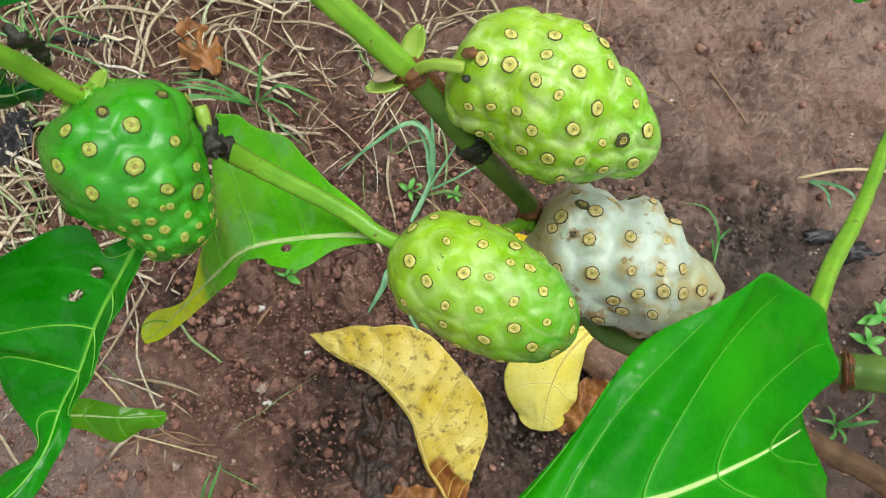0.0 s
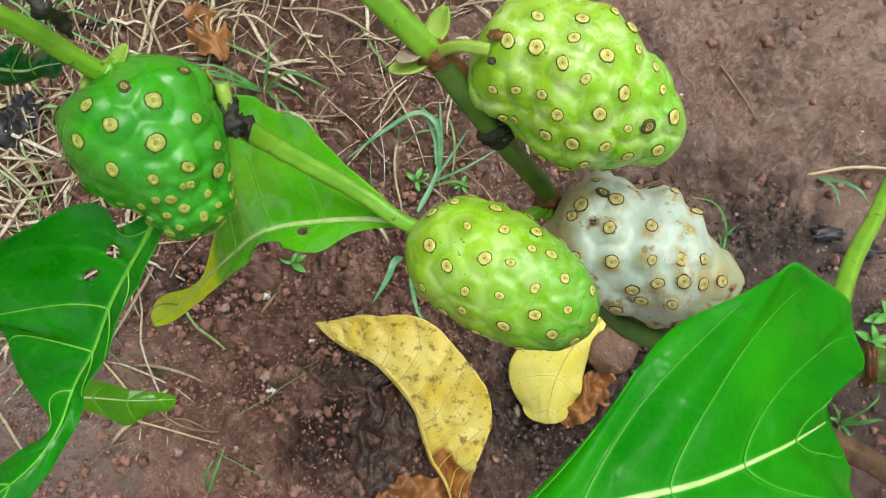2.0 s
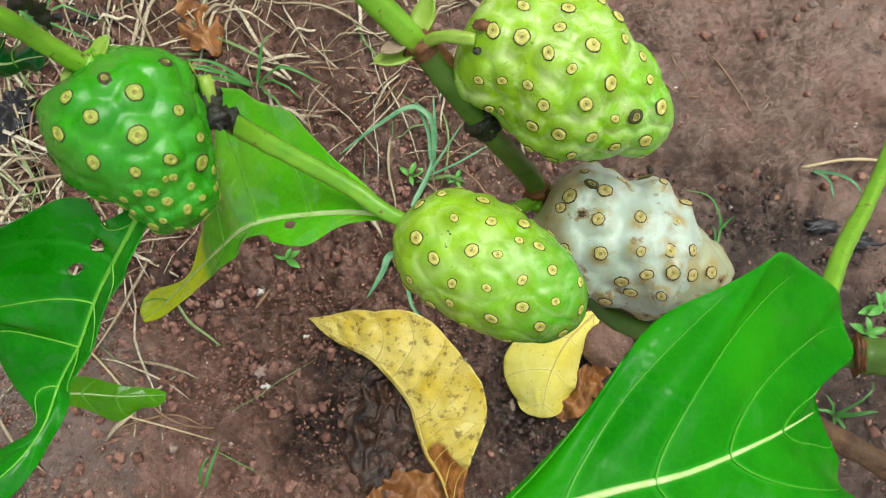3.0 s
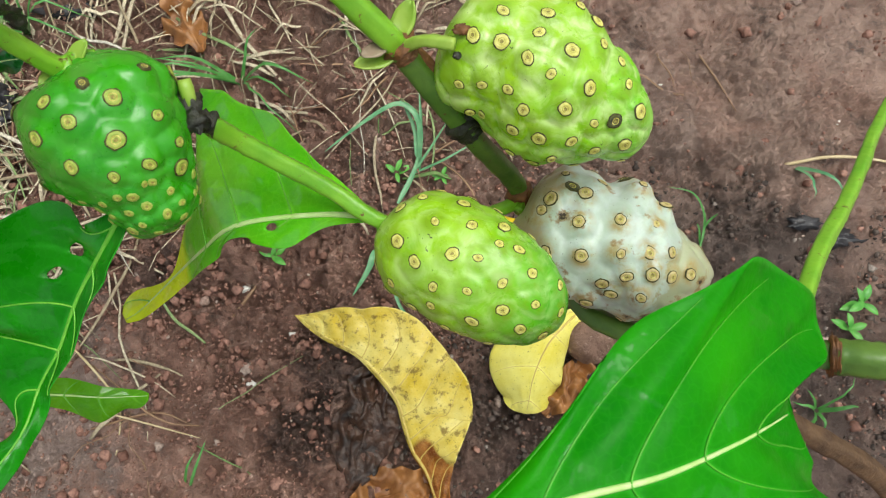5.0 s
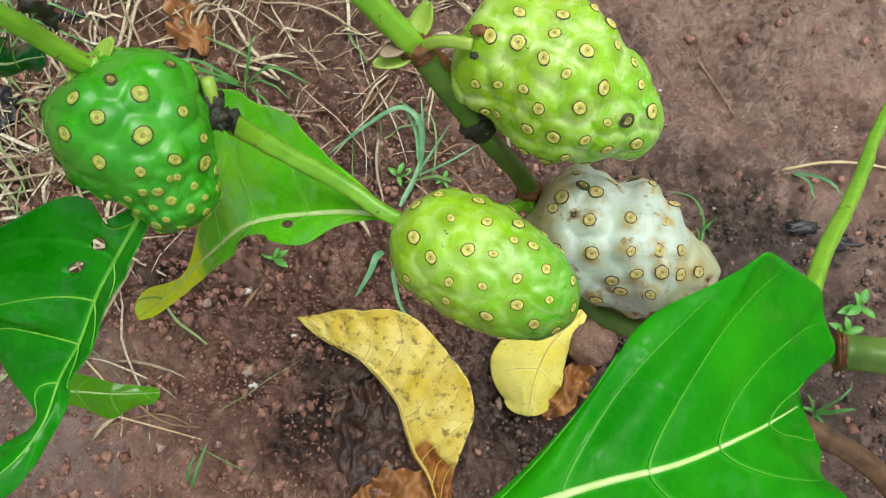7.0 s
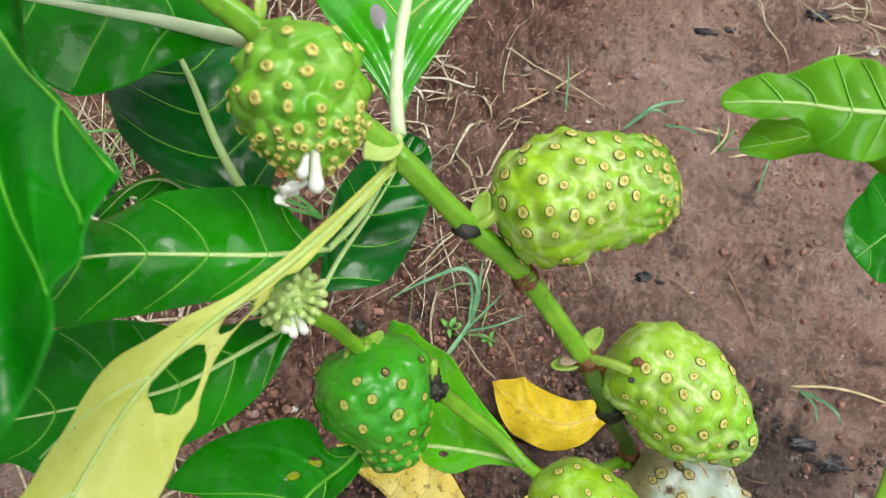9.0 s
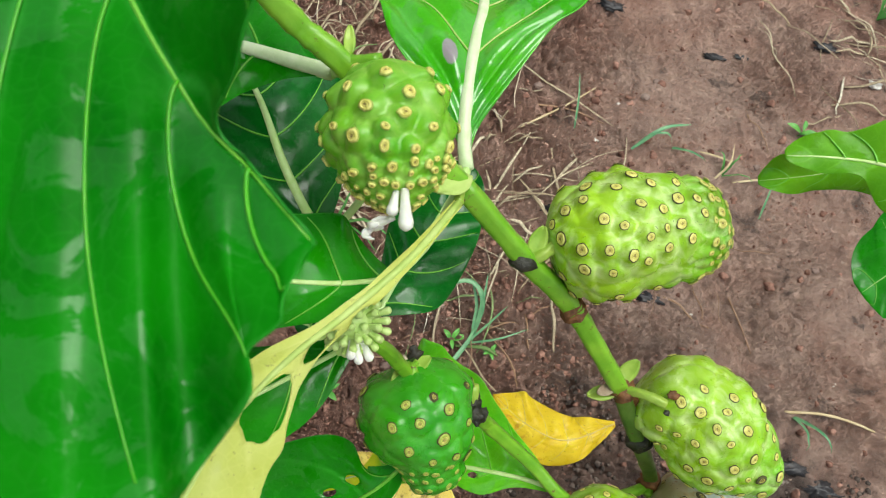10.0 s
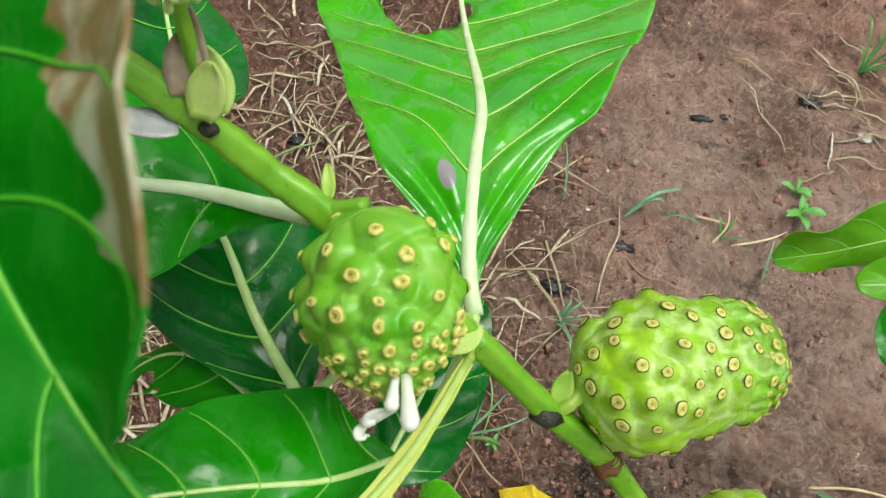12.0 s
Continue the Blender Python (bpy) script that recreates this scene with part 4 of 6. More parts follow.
# ---- the shrub: leaves ----
# midrib place, then half-width, lift and sweep to its left and to its right
STATIONS = {
    "R": [(0.128, -0.106, 0.6, 0.001, -18, 0.0003, 0.0014, -16, 0.0003), (0.155, -0.094, 0.632, 0.0075, -80, 0.0197, 0.0195, -29, -0.0074), (0.181, -0.085, 0.642, 0.0205, -22, 0.0277, 0.0362, -27, -0.0047), (0.206, -0.078, 0.645, 0.0441, -12, 0.0365, 0.054, -27, 0.0184), (0.23, -0.074, 0.641, 0.0539, -1, 0.0552, 0.0501, -22, 0.0461), (0.256, -0.067, 0.63, 0.0334, -7, 0.0723, 0.033, -12, 0.0398), (0.271, -0.063, 0.618, 0.0146, 36, 0.0397, 0.0186, -9, 0.0251), (0.285, -0.059, 0.606, 0.0, 0, 0.0, 0.0, 0, 0.0)],
    "L": [(0.058, 0.024, 0.598, 0.0014, -4.0, -0.0002, 0.0013, 18.0, 0.0007), (0.048, 0.011, 0.59, 0.0089, 29.0, -0.0053, 0.0152, -5.0, 0.0009), (0.039, 0.003, 0.581, 0.0118, 28.0, -0.0077, 0.0376, -7.0, -0.0052), (0.03, -0.008, 0.573, 0.011, 35.0, -0.0076, 0.0605, 14.0, 0.017), (0.021, -0.023, 0.564, 0.01, 32.0, -0.002, 0.0574, 16.0, 0.014), (0.01, -0.037, 0.556, 0.0086, 29.0, 0.0004, 0.0317, 9.0, -0.0056), (0.007, -0.053, 0.559, 0.0054, -39.0, 0.0014, 0.0061, -28.0, -0.0011), (-0.0, -0.066, 0.562, 0.0071, -35.0, 0.0001, 0.0126, -30.0, 0.0012), (-0.011, -0.076, 0.564, 0.0088, -27.0, -0.0002, 0.0144, -36.0, 0.0057), (-0.025, -0.085, 0.564, 0.0, 0, 0.0, 0.0, 0, 0.0)],
    "ML": [(0.146, 0.027, 0.557, 0.002, 0.0, -0.0003, 0.001, 0.0, 0.0001), (0.128, 0.03, 0.554, 0.0058, -20.0, 0.0048, 0.0143, -7.0, -0.0029), (0.11, 0.031, 0.55, 0.0144, -14.0, 0.0069, 0.0347, -11.0, -0.0015), (0.09, 0.031, 0.544, 0.0083, -23.0, 0.0067, 0.061, -10.0, -0.0012), (0.077, 0.029, 0.538, 0.0078, -25.0, 0.011, 0.0769, -12.0, -0.0024), (0.063, 0.025, 0.522, 0.0081, -14.0, 0.0011, 0.075, -10.0, -0.007), (0.042, 0.02, 0.494, 0.007, -24.0, 0.0094, 0.0056, -7.0, -0.0003), (0.01, 0.008, 0.458, 0.0048, -22.0, -0.0007, 0.0115, 2.0, 0.0031), (-0.003, 0.003, 0.45, 0.0, 0, 0.0, 0.0, 0, 0.0)],
    "Y": [(0.052, 0.114, 0.712, 0.0024, -9, 0.0005, 0.0024, 9, -0.0005), (0.038, 0.083, 0.728, 0.0026, 10, -0.0005, 0.0034, 5, -0.0007), (0.02, 0.056, 0.735, 0.006, -53, -0.0013, 0.0036, 0, 0.0), (0.008, 0.039, 0.742, 0.0099, -46, -0.0008, 0.0067, -2, 0.0006), (-0.0, 0.024, 0.748, 0.0167, -28, -0.0015, 0.013, -1, 0.0005), (-0.006, 0.009, 0.752, 0.0216, -32, -0.004, 0.0137, -3, 0.0032), (-0.01, -0.008, 0.755, 0.024, -33, 0.0017, 0.0131, 1, 0.0051), (-0.016, -0.032, 0.757, 0.0225, -30, 0.002, 0.013, 1, 0.004), (-0.024, -0.056, 0.753, 0.0125, -25, 0.003, 0.009, 0, 0.003), (-0.031, -0.071, 0.748, 0.0, 0, 0.0, 0.0, 0, 0.0)],
    "T": [(0.053, 0.131, 0.708, 0.0012, -6.0, -0.0008, 0.001, -2.0, -0.0002), (0.05, 0.145, 0.706, 0.0036, -3.0, 0.0026, 0.0045, -2.0, 0.0023), (0.048, 0.16, 0.71, 0.0168, -2.0, 0.0032, 0.014, 4.0, 0.0049), (0.047, 0.187, 0.712, 0.038, -1.0, -0.0016, 0.0333, 18.0, 0.0124), (0.048, 0.223, 0.7, 0.0499, -5.0, -0.0091, 0.0516, 20.0, -0.003), (0.041, 0.287, 0.665, 0.0624, -3.0, -0.0162, 0.0776, 14.0, -0.0269), (0.035, 0.338, 0.645, 0.0721, -1.0, -0.0207, 0.0961, 13.0, -0.02), (0.032, 0.387, 0.63, 0.055, -1.0, -0.0152, 0.0788, 12.0, -0.0044), (0.03, 0.426, 0.62, 0.0, 0, 0.0, 0.0, 0, 0.0)],
    "N": [(-0.003, 0.144, 0.735, 0.001, 0, -0.0001, 0.0009, 4, 0.0011), (-0.022, 0.146, 0.734, 0.008, -30, -0.0005, 0.013, 5, 0.0011), (-0.038, 0.147, 0.734, 0.0186, -11, -0.0021, 0.0244, 1, 0.004), (-0.057, 0.143, 0.74, 0.0311, -8, -0.0031, 0.0341, -1, 0.0032), (-0.079, 0.14, 0.745, 0.0265, -11, -0.007, 0.0275, -10, 0.01), (-0.11, 0.143, 0.74, 0.0, 0, 0.0, 0.0, 0, 0.0)],
    "K": [(0.001, 0.1, 0.68, 0.0015, -15, 0.0013, 0.0008, 15, -0.0006), (-0.01, 0.112, 0.685, 0.0186, -20, 0.004, 0.0191, -15, -0.0013), (-0.021, 0.126, 0.69, 0.0372, -24, 0.0219, 0.0377, -18, 0.0055), (-0.035, 0.148, 0.695, 0.0339, -26, 0.0246, 0.0398, -22, 0.0183), (-0.052, 0.171, 0.69, 0.02, -23, 0.0093, 0.0233, -16, 0.0144), (-0.068, 0.194, 0.68, 0.0, 0, 0.0, 0.0, 0, 0.0)],
    "P": [(0.034, 0.083, 0.7, 0.0009, -19, 0.0004, 0.0022, 2, -0.0001), (0.015, 0.072, 0.716, 0.0131, -29, 0.0042, 0.0257, -3, -0.0068), (-0.01, 0.066, 0.722, 0.0188, -28, 0.0054, 0.027, -15, 0.0026), (-0.033, 0.059, 0.73, 0.0226, -32, 0.01, 0.0201, -30, -0.0003), (-0.054, 0.051, 0.73, 0.0164, -38, 0.0081, 0.0199, -30, 0.0032), (-0.073, 0.044, 0.73, 0.0, 0, 0.0, 0.0, 0, 0.0)],
    "O": [(0.025, 0.066, 0.66, 0.0015, 0, 0.0013, 0.0015, 0, -0.0013), (0.003, 0.047, 0.66, 0.0188, -15, 0.0031, 0.0157, -19, 0.0009), (-0.022, 0.028, 0.66, 0.0236, -25, 0.0026, 0.029, -10, -0.0019), (-0.052, 0.017, 0.66, 0.0306, -19, 0.0052, 0.0359, -8, 0.0041), (-0.077, 0.008, 0.66, 0.0159, -17, 0.0024, 0.0208, -11, 0.0062), (-0.102, 0.002, 0.65, 0.0, 0, 0.0, 0.0, 0, 0.0)],
    "M": [(0.03, 0.078, 0.66, 0.0013, 0, 0.0007, 0.0013, 0, -0.0007), (0.035, 0.094, 0.66, 0.011, -23, 0.0056, 0.0218, -13, 0.0005), (0.043, 0.116, 0.655, 0.0188, -12, 0.0052, 0.0222, -6, 0.0135), (0.051, 0.141, 0.65, 0.0158, 0, 0.0003, 0.0174, 0, 0.0012), (0.058, 0.164, 0.65, 0.0, 0, 0.0, 0.0, 0, 0.0)],
    "U": [(-0.055, 0.186, 0.7, 0.0018, 0, 0.0009, 0.0022, 0, 0.0), (-0.064, 0.205, 0.7, 0.0276, -21, 0.0111, 0.0249, -24, 0.0014), (-0.073, 0.224, 0.7, 0.0304, -19, 0.0118, 0.0277, -21, 0.0037), (-0.082, 0.245, 0.7, 0.0241, -20, 0.0121, 0.0183, -29, 0.0087), (-0.098, 0.283, 0.69, 0.0, 0, 0.0, 0.0, 0, 0.0)],
    "RL": [(0.478, 0.352, 0.52, 0.0035, 13, 0.0022, 0.0038, -7, -0.0013), (0.424, 0.332, 0.5, 0.0527, -36, 0.0027, 0.0441, 38, -0.0131), (0.39, 0.324, 0.485, 0.0331, -68, -0.0028, 0.0286, 30, -0.0056), (0.357, 0.319, 0.46, 0.014, -52, 0.0017, 0.0222, 67, 0.0027), (0.323, 0.317, 0.436, 0.0, 0, 0.0, 0.0, 0, 0.0)],
    "RM": [(0.237, 0.147, 0.755, 0.0036, -1.0, -0.0, 0.0036, -4.0, -0.0011), (0.21, 0.147, 0.75, 0.0193, -17.0, -0.002, 0.0206, 15.0, 0.0008), (0.195, 0.15, 0.745, 0.0065, -20.0, -0.0008, 0.0117, 29.0, 0.0023), (0.179, 0.149, 0.743, 0.0055, -22.0, -0.0003, 0.0089, 14.0, 0.0001), (0.167, 0.148, 0.74, 0.0, 0, 0.0, 0.0, 0, 0.0)],
    "RD": [(0.561, 0.34, 0.4, 0.003, 22, 0.0028, 0.0039, -20, -0.0033), (0.519, 0.313, 0.38, 0.0384, 3, 0.0274, 0.0473, -22, -0.0373), (0.493, 0.288, 0.36, 0.032, -2, 0.0199, 0.0442, -18, -0.0266), (0.477, 0.272, 0.35, 0.0, 0, 0.0, 0.0, 0, 0.0)],
    "L3": [(-0.045, -0.036, 0.47, 0.001, 0, 0.0, 0.002, 0, 0.0), (-0.032, -0.036, 0.455, 0.009, -9, -0.0022, 0.0087, -35, 0.0013), (-0.013, -0.038, 0.45, 0.006, -1, -0.0004, 0.0171, -39, -0.001), (0.0, -0.038, 0.445, 0.004, 0, 0.0, 0.0081, -43, -0.0019), (0.011, -0.038, 0.445, 0.0, 0, 0.0, 0.0, 0, 0.0)],
    "LU": [(-0.011, 0.082, 0.6, 0.001, -1, -0.0001, 0.002, 1, 0.0002), (0.001, 0.081, 0.598, 0.0187, -28, -0.0026, 0.0089, -87, -0.0033), (0.008, 0.084, 0.596, 0.0122, -28, 0.0015, 0.0066, -91, -0.0014), (0.014, 0.086, 0.594, 0.0, 0, 0.0, 0.0, 0, 0.0)],
    "Q": [(-0.056, 0.153, 0.86, 0.0339, 22.0, 0.0098, 0.1171, -8.0, 0.0764), (-0.042, 0.122, 0.858, 0.0333, 40.0, 0.01, 0.0808, -5.0, 0.0957), (-0.036, 0.098, 0.853, 0.0433, 47.0, 0.0112, 0.0406, 9.0, 0.1027), (-0.031, 0.087, 0.851, 0.0438, 59.0, 0.0203, 0.0466, -2.0, 0.0915), (-0.022, 0.075, 0.85, 0.0407, 68.0, 0.0239, 0.0435, -3.0, 0.0785), (-0.013, 0.065, 0.849, 0.0294, 75.0, 0.015, 0.0357, 1.0, 0.0656), (-0.005, 0.057, 0.848, 0.0039, 77.0, 0.0028, 0.0264, -13.0, 0.0452), (0.004, 0.05, 0.851, 0.0011, 55.0, 0.0006, 0.0214, -22.0, 0.0266), (0.013, 0.042, 0.854, 0.001, 66.0, 0.0004, 0.0115, -18.0, 0.015), (0.02, 0.036, 0.856, 0.0, 0, 0.0, 0.0, 0, 0.0)],
    "W": [(-0.013, 0.099, 0.665, 0.0019, -3.0, 0.0003, 0.0023, 4.0, -0.0005), (-0.022, 0.104, 0.668, 0.0119, -45.0, 0.0018, 0.011, -47.0, 0.0002), (-0.033, 0.11, 0.668, 0.0221, -32.0, 0.0089, 0.0164, -51.0, 0.0032), (-0.046, 0.115, 0.664, 0.0192, -20.0, 0.0143, 0.0155, -48.0, 0.0086), (-0.061, 0.113, 0.655, 0.0068, -1.0, 0.0122, 0.0072, -46.0, 0.0048), (-0.078, 0.101, 0.64, 0.0, 0, 0.0, 0.0, 0, 0.0)],
    "Y1": [(0.17, -0.171, 0.012, 0.005, -49.0, -0.0024, 0.0161, 48.0, 0.0012), (0.155, -0.121, 0.018, 0.0051, -48.0, -0.0019, 0.0246, 34.0, -0.0148), (0.14, -0.094, 0.022, 0.0051, -48.0, -0.0017, 0.0412, 22.0, -0.0258), (0.13, -0.059, 0.026, 0.005, -49.0, -0.002, 0.0735, 12.0, -0.0238), (0.125, -0.04, 0.028, 0.0053, -48.0, -0.0009, 0.0782, 10.0, -0.0339), (0.107, -0.014, 0.028, 0.0054, -48.0, 0.0004, 0.0761, 7.0, -0.0445), (0.08, 0.015, 0.024, 0.0052, -47.0, 0.0016, 0.0721, 5.0, -0.0484), (0.045, 0.035, 0.018, 0.0051, -47.0, 0.0021, 0.0487, 10.0, -0.0235), (0.008, 0.063, 0.012, 0.0, 0, 0.0, 0.0, 0, 0.0)],
    "Y2": [(0.339, 0.056, 0.03, 0.005, -1, 0.0004, 0.0021, -17, 0.0022), (0.298, 0.02, 0.045, 0.022, -34, -0.0192, 0.0489, -23, 0.023), (0.277, -0.016, 0.045, 0.0416, -36, 0.005, 0.0538, -20, 0.008), (0.27, -0.046, 0.03, 0.0266, -29, 0.0078, 0.0304, -27, 0.0064), (0.268, -0.059, 0.015, 0.0, 0, 0.0, 0.0, 0, 0.0)],
    "Y3": [(0.356, 0.158, 0.03, 0.004, -3, 0.0009, 0.0027, 6, -0.0014), (0.291, 0.124, 0.045, 0.0324, -27, -0.0034, 0.0312, -15, -0.0141), (0.238, 0.135, 0.045, 0.0354, -28, -0.0112, 0.0353, -13, 0.0149), (0.193, 0.166, 0.03, 0.0, 0, 0.0, 0.0, 0, 0.0)],
}

leaf(STATIONS["R"], LEAF_BRIGHT, shrub, "large bright green glossy leaf with pale veins", veins=7, seed=1, rib=0.0019, vein_r=0.00032, vein_mat=DIM_VEIN)
leaf(STATIONS["L"], LEAF, shrub, "folded dark green leaf with chewed holes", veins=7, seed=2, rib=0.0012, rib_mat=VEIN, holes=[(0.2, 0.3, 0.022, 0.09), (0.27, 0.24, 0.016, 0.06)], bites=[(0.13, 1.0, 0.03, 0.3)], ragged=0.1)
leaf(STATIONS["ML"], LEAF_TURNING, shrub, "green leaf drooping towards the ground", veins=7, seed=3, rib=0.0014, holes=[(0.24, -0.3, 0.015, 0.15)], bites=[(0.33, -1.0, 0.05, 0.3)], ragged=0.1,
     dry=lambda u, v: max(0.0, min(1.0, (u - 0.5) * 5)))
leaf(STATIONS["Y"], LEAF_EATEN, shrub, "yellowing leaf eaten into large holes", veins=6, seed=4, rib=0.0016, rib_mat=PALE_GREEN, vein_mat=MIDRIB, vein_r=0.0003,
     holes=[(0.515, -0.45, 0.058, 0.42), (0.39, -0.5, 0.035, 0.4)], bites=[(0.31, -0.95, 0.024, 0.5)], ragged=0.3)
leaf(STATIONS["T"], LEAF_TOP, shrub, "large bright green leaf with white midrib", rib_mat=WHITE_RIB, veins=9, slope=0.2, seed=5, rib=0.0031, pillow=0.0042, vein_r=0.0005, vein_mat=PALE_GREEN, bites=[(0.62, -0.28, 0.10, 0.30)],
     dry=lambda u, v: max(0.0, 1.2 - ((u - 0.155) / 0.022) ** 2 - ((v + 0.3) / 0.12) ** 2))
leaf(STATIONS["N"], LEAF, shrub, "green leaf on a pale thick midrib", rib_mat=WHITE_RIB, veins=5, seed=6, rib=0.0034)
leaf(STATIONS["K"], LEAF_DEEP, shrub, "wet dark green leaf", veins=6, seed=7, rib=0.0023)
leaf(STATIONS["P"], LEAF, shrub, "glossy green leaf under the flowering fruit", veins=6, seed=8, rib=0.0012)
leaf(STATIONS["O"], LEAF, shrub, "shaded green leaf behind the eaten one", veins=6, seed=9, rib=0.0013)
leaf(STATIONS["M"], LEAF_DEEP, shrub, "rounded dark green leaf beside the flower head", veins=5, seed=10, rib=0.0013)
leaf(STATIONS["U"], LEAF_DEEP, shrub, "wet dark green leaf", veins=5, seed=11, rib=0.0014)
leaf(STATIONS["RL"], LEAF_OLIVE, shrub, "wavy green leaf hanging over the bare earth", veins=6, seed=12, rib=0.0013, wave=0.005)
leaf(STATIONS["RM"], LEAF_OLIVE, shrub, "yellow-green wavy leaf", veins=6, seed=13, rib=0.0013, wave=0.004)
leaf(STATIONS["RD"], LEAF, shrub, "", veins=4, seed=14, rib=0.0012)
leaf(STATIONS["L3"], LEAF_OLIVE, shrub, "small olive green drooping leaf", veins=4, seed=15, rib=0.0008)
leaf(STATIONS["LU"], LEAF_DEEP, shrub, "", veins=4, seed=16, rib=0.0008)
leaf(STATIONS["Q"], LEAF_DRY_EDGE, shrub, "large green leaf with a dry brown edge", veins=6, seed=17, rib=0.0012, vein_mat=DIM_VEIN, rib_mat=VEIN,
     dry=lambda u, v: max(0.0, min(1.0, (-v - 0.42 + 0.1 * math.sin(u * 31) + 0.2 * noise.noise((u * 30, v * 4, 1.0))) * 4)) if u < 0.62 else 0.0)
leaf(STATIONS["W"], LEAF_BRIGHT, shrub, "chewed green leaf below the wet dark one", veins=5, seed=18, rib=0.0013, bites=[(0.62, -0.9, 0.09, 0.45), (0.45, -1.0, 0.05, 0.3)], ragged=0.15, rib_mat=MIDRIB)
# leaf stalks that join the blades to the stems
stem([(0.052, 0.124, 0.708), (0.053, 0.131, 0.708)], [0.0022, 0.0018], MIDRIB, name="petiole", seed=41)
stem([(0.052, 0.122, 0.708), (0.052, 0.114, 0.712)], [0.002, 0.0018], BRACT, name="petiole", seed=42)
stem([(0.002, 0.139, 0.75), (-0.003, 0.144, 0.735)], [0.0024, 0.002], MIDRIB, name="petiole", seed=43)
stem([(0.128, -0.106, 0.6), (0.115, -0.15, 0.52), (0.17, -0.22, 0.28), (0.26, -0.24, -0.01)], [0.0022, 0.003, 0.004, 0.005], STEM_DARK, name="shoot", seed=44)
stem([(0.151, 0.0235, 0.56), (0.146, 0.027, 0.557)], [0.0018, 0.0014], MIDRIB, name="petiole", seed=45)
stem([(0.07, 0.062, 0.6), (0.062, 0.045, 0.59), (0.058, 0.023, 0.598)], [0.0022, 0.0018], STEM, name="petiole", seed=46)
stem([(0.029, 0.064, 0.672), (0.03, 0.078, 0.66)], [0.0015, 0.0012], MIDRIB, name="petiole", seed=47)
stem([(0.022, 0.066, 0.683), (0.028, 0.066, 0.668), (0.025, 0.066, 0.66)], [0.0014, 0.0012], MIDRIB, name="petiole", seed=48)
stem([(0.028, 0.131, 0.728), (0.012, 0.112, 0.69), (0.001, 0.1, 0.68)], [0.0018, 0.0014], MIDRIB, name="petiole", seed=49)
stem([(0.052, 0.124, 0.708), (0.044, 0.1, 0.70), (0.034, 0.083, 0.70)], [0.0018, 0.0012], MIDRIB, name="petiole", seed=50)
stem([(0.54, 0.21, 0.47), (0.52, 0.3, 0.5), (0.478, 0.352, 0.52)], [0.002, 0.0015], STEM, name="petiole", seed=51)
stem([(0.54, 0.21, 0.47), (0.48, 0.2, 0.68), (0.38, 0.19, 0.74), (0.237, 0.147, 0.755)], [0.002, 0.0015], STEM, name="petiole", seed=52)
stem([(0.54, 0.21, 0.47), (0.57, 0.28, 0.43), (0.561, 0.34, 0.40)], [0.002, 0.0015], STEM, name="petiole", seed=53)

# ---- the fruits ----
fruit("deep green knobbly noni fruit hanging from a twig", [0.056, 0.071, 0.625], [0.069, 0.012, 0.598], [0, 0, 0.05, 9, 0.1, 15, 0.15, 23, 0.22, 27.5, 0.33, 29.5, 0.43, 29.5, 0.58, 27, 0.67, 23, 0.73, 17.5, 0.8, 12, 0.86, 9, 0.93, 7, 1, 0], [0, 0, 0.02, 6, 0.08, 15.5, 0.17, 20, 0.35, 21.7, 0.51, 22.2, 0.6, 21.8, 0.77, 18.5, 0.85, 17, 0.92, 15, 0.96, 11, 1, 0],
      [0.27, -20, 0.35, 10, 0.47, -12, 0.39, -48, 0.16, -53, 0.55, -60, 0.62, -30, 0.55, 21, 0.38, 34, 0.23, 24, 0.64, -4, 0.18, -2, 0.72, 45, 0.74, 4, 0.75, -10, 0.82, -21, 0.89, -39, 0.87, -101, 0.83, 3, 0.91, -6, 0.77, -47, 0.7, -31, 0.7, -22, 0.97, -31, 0.68, -60], FRUIT_DARK, "olive", 0.0032, 0.0013, 11, small_from=0.68, small=0.62, crowd=0.76, knob=0.0005, small_kind="olive_knob", packing=2.5, crease=0.9, bulge=0.3)
fruit("large light green noni fruit with scarred base", [0.176, 0.087, 0.595], [0.255, 0.048, 0.585], [0, 0, 0.02, 11, 0.06, 18, 0.16, 21.5, 0.29, 20, 0.37, 24, 0.52, 26.5, 0.6, 27, 0.68, 22.5, 0.82, 15.5, 0.95, 11, 1, 0], [0, 0, 0.01, 9, 0.04, 20, 0.17, 28.5, 0.31, 32.3, 0.44, 33, 0.57, 30.5, 0.69, 24, 0.82, 19, 0.95, 9.5, 1, 0],
      [0.19, -14, 0.13, 14, 0.25, 11, 0.37, -23, 0.37, -8, 0.47, -41, 0.57, -41, 0.37, 15, 0.51, -3, 0.62, -22, 0.73, -29, 0.16, 57, 0.25, 45, 0.34, 40, 0.48, 16, 0.64, 13, 0.79, -12, 0.43, 47, 0.58, 33, 0.73, 38, 0.81, 25, 0.88, 3, 0.43, 69, 0.55, 62, 0.67, 58, 0.79, 65, 0.9, 52, 0.29, 88, 0.24, 88, 0.06, 110], FRUIT_LIGHT, "yellow", 0.0029, 0.0018, 12, rotten=0.06, cells=1.3, dome_h=0.7, crease=0.9, bulge=0.35)
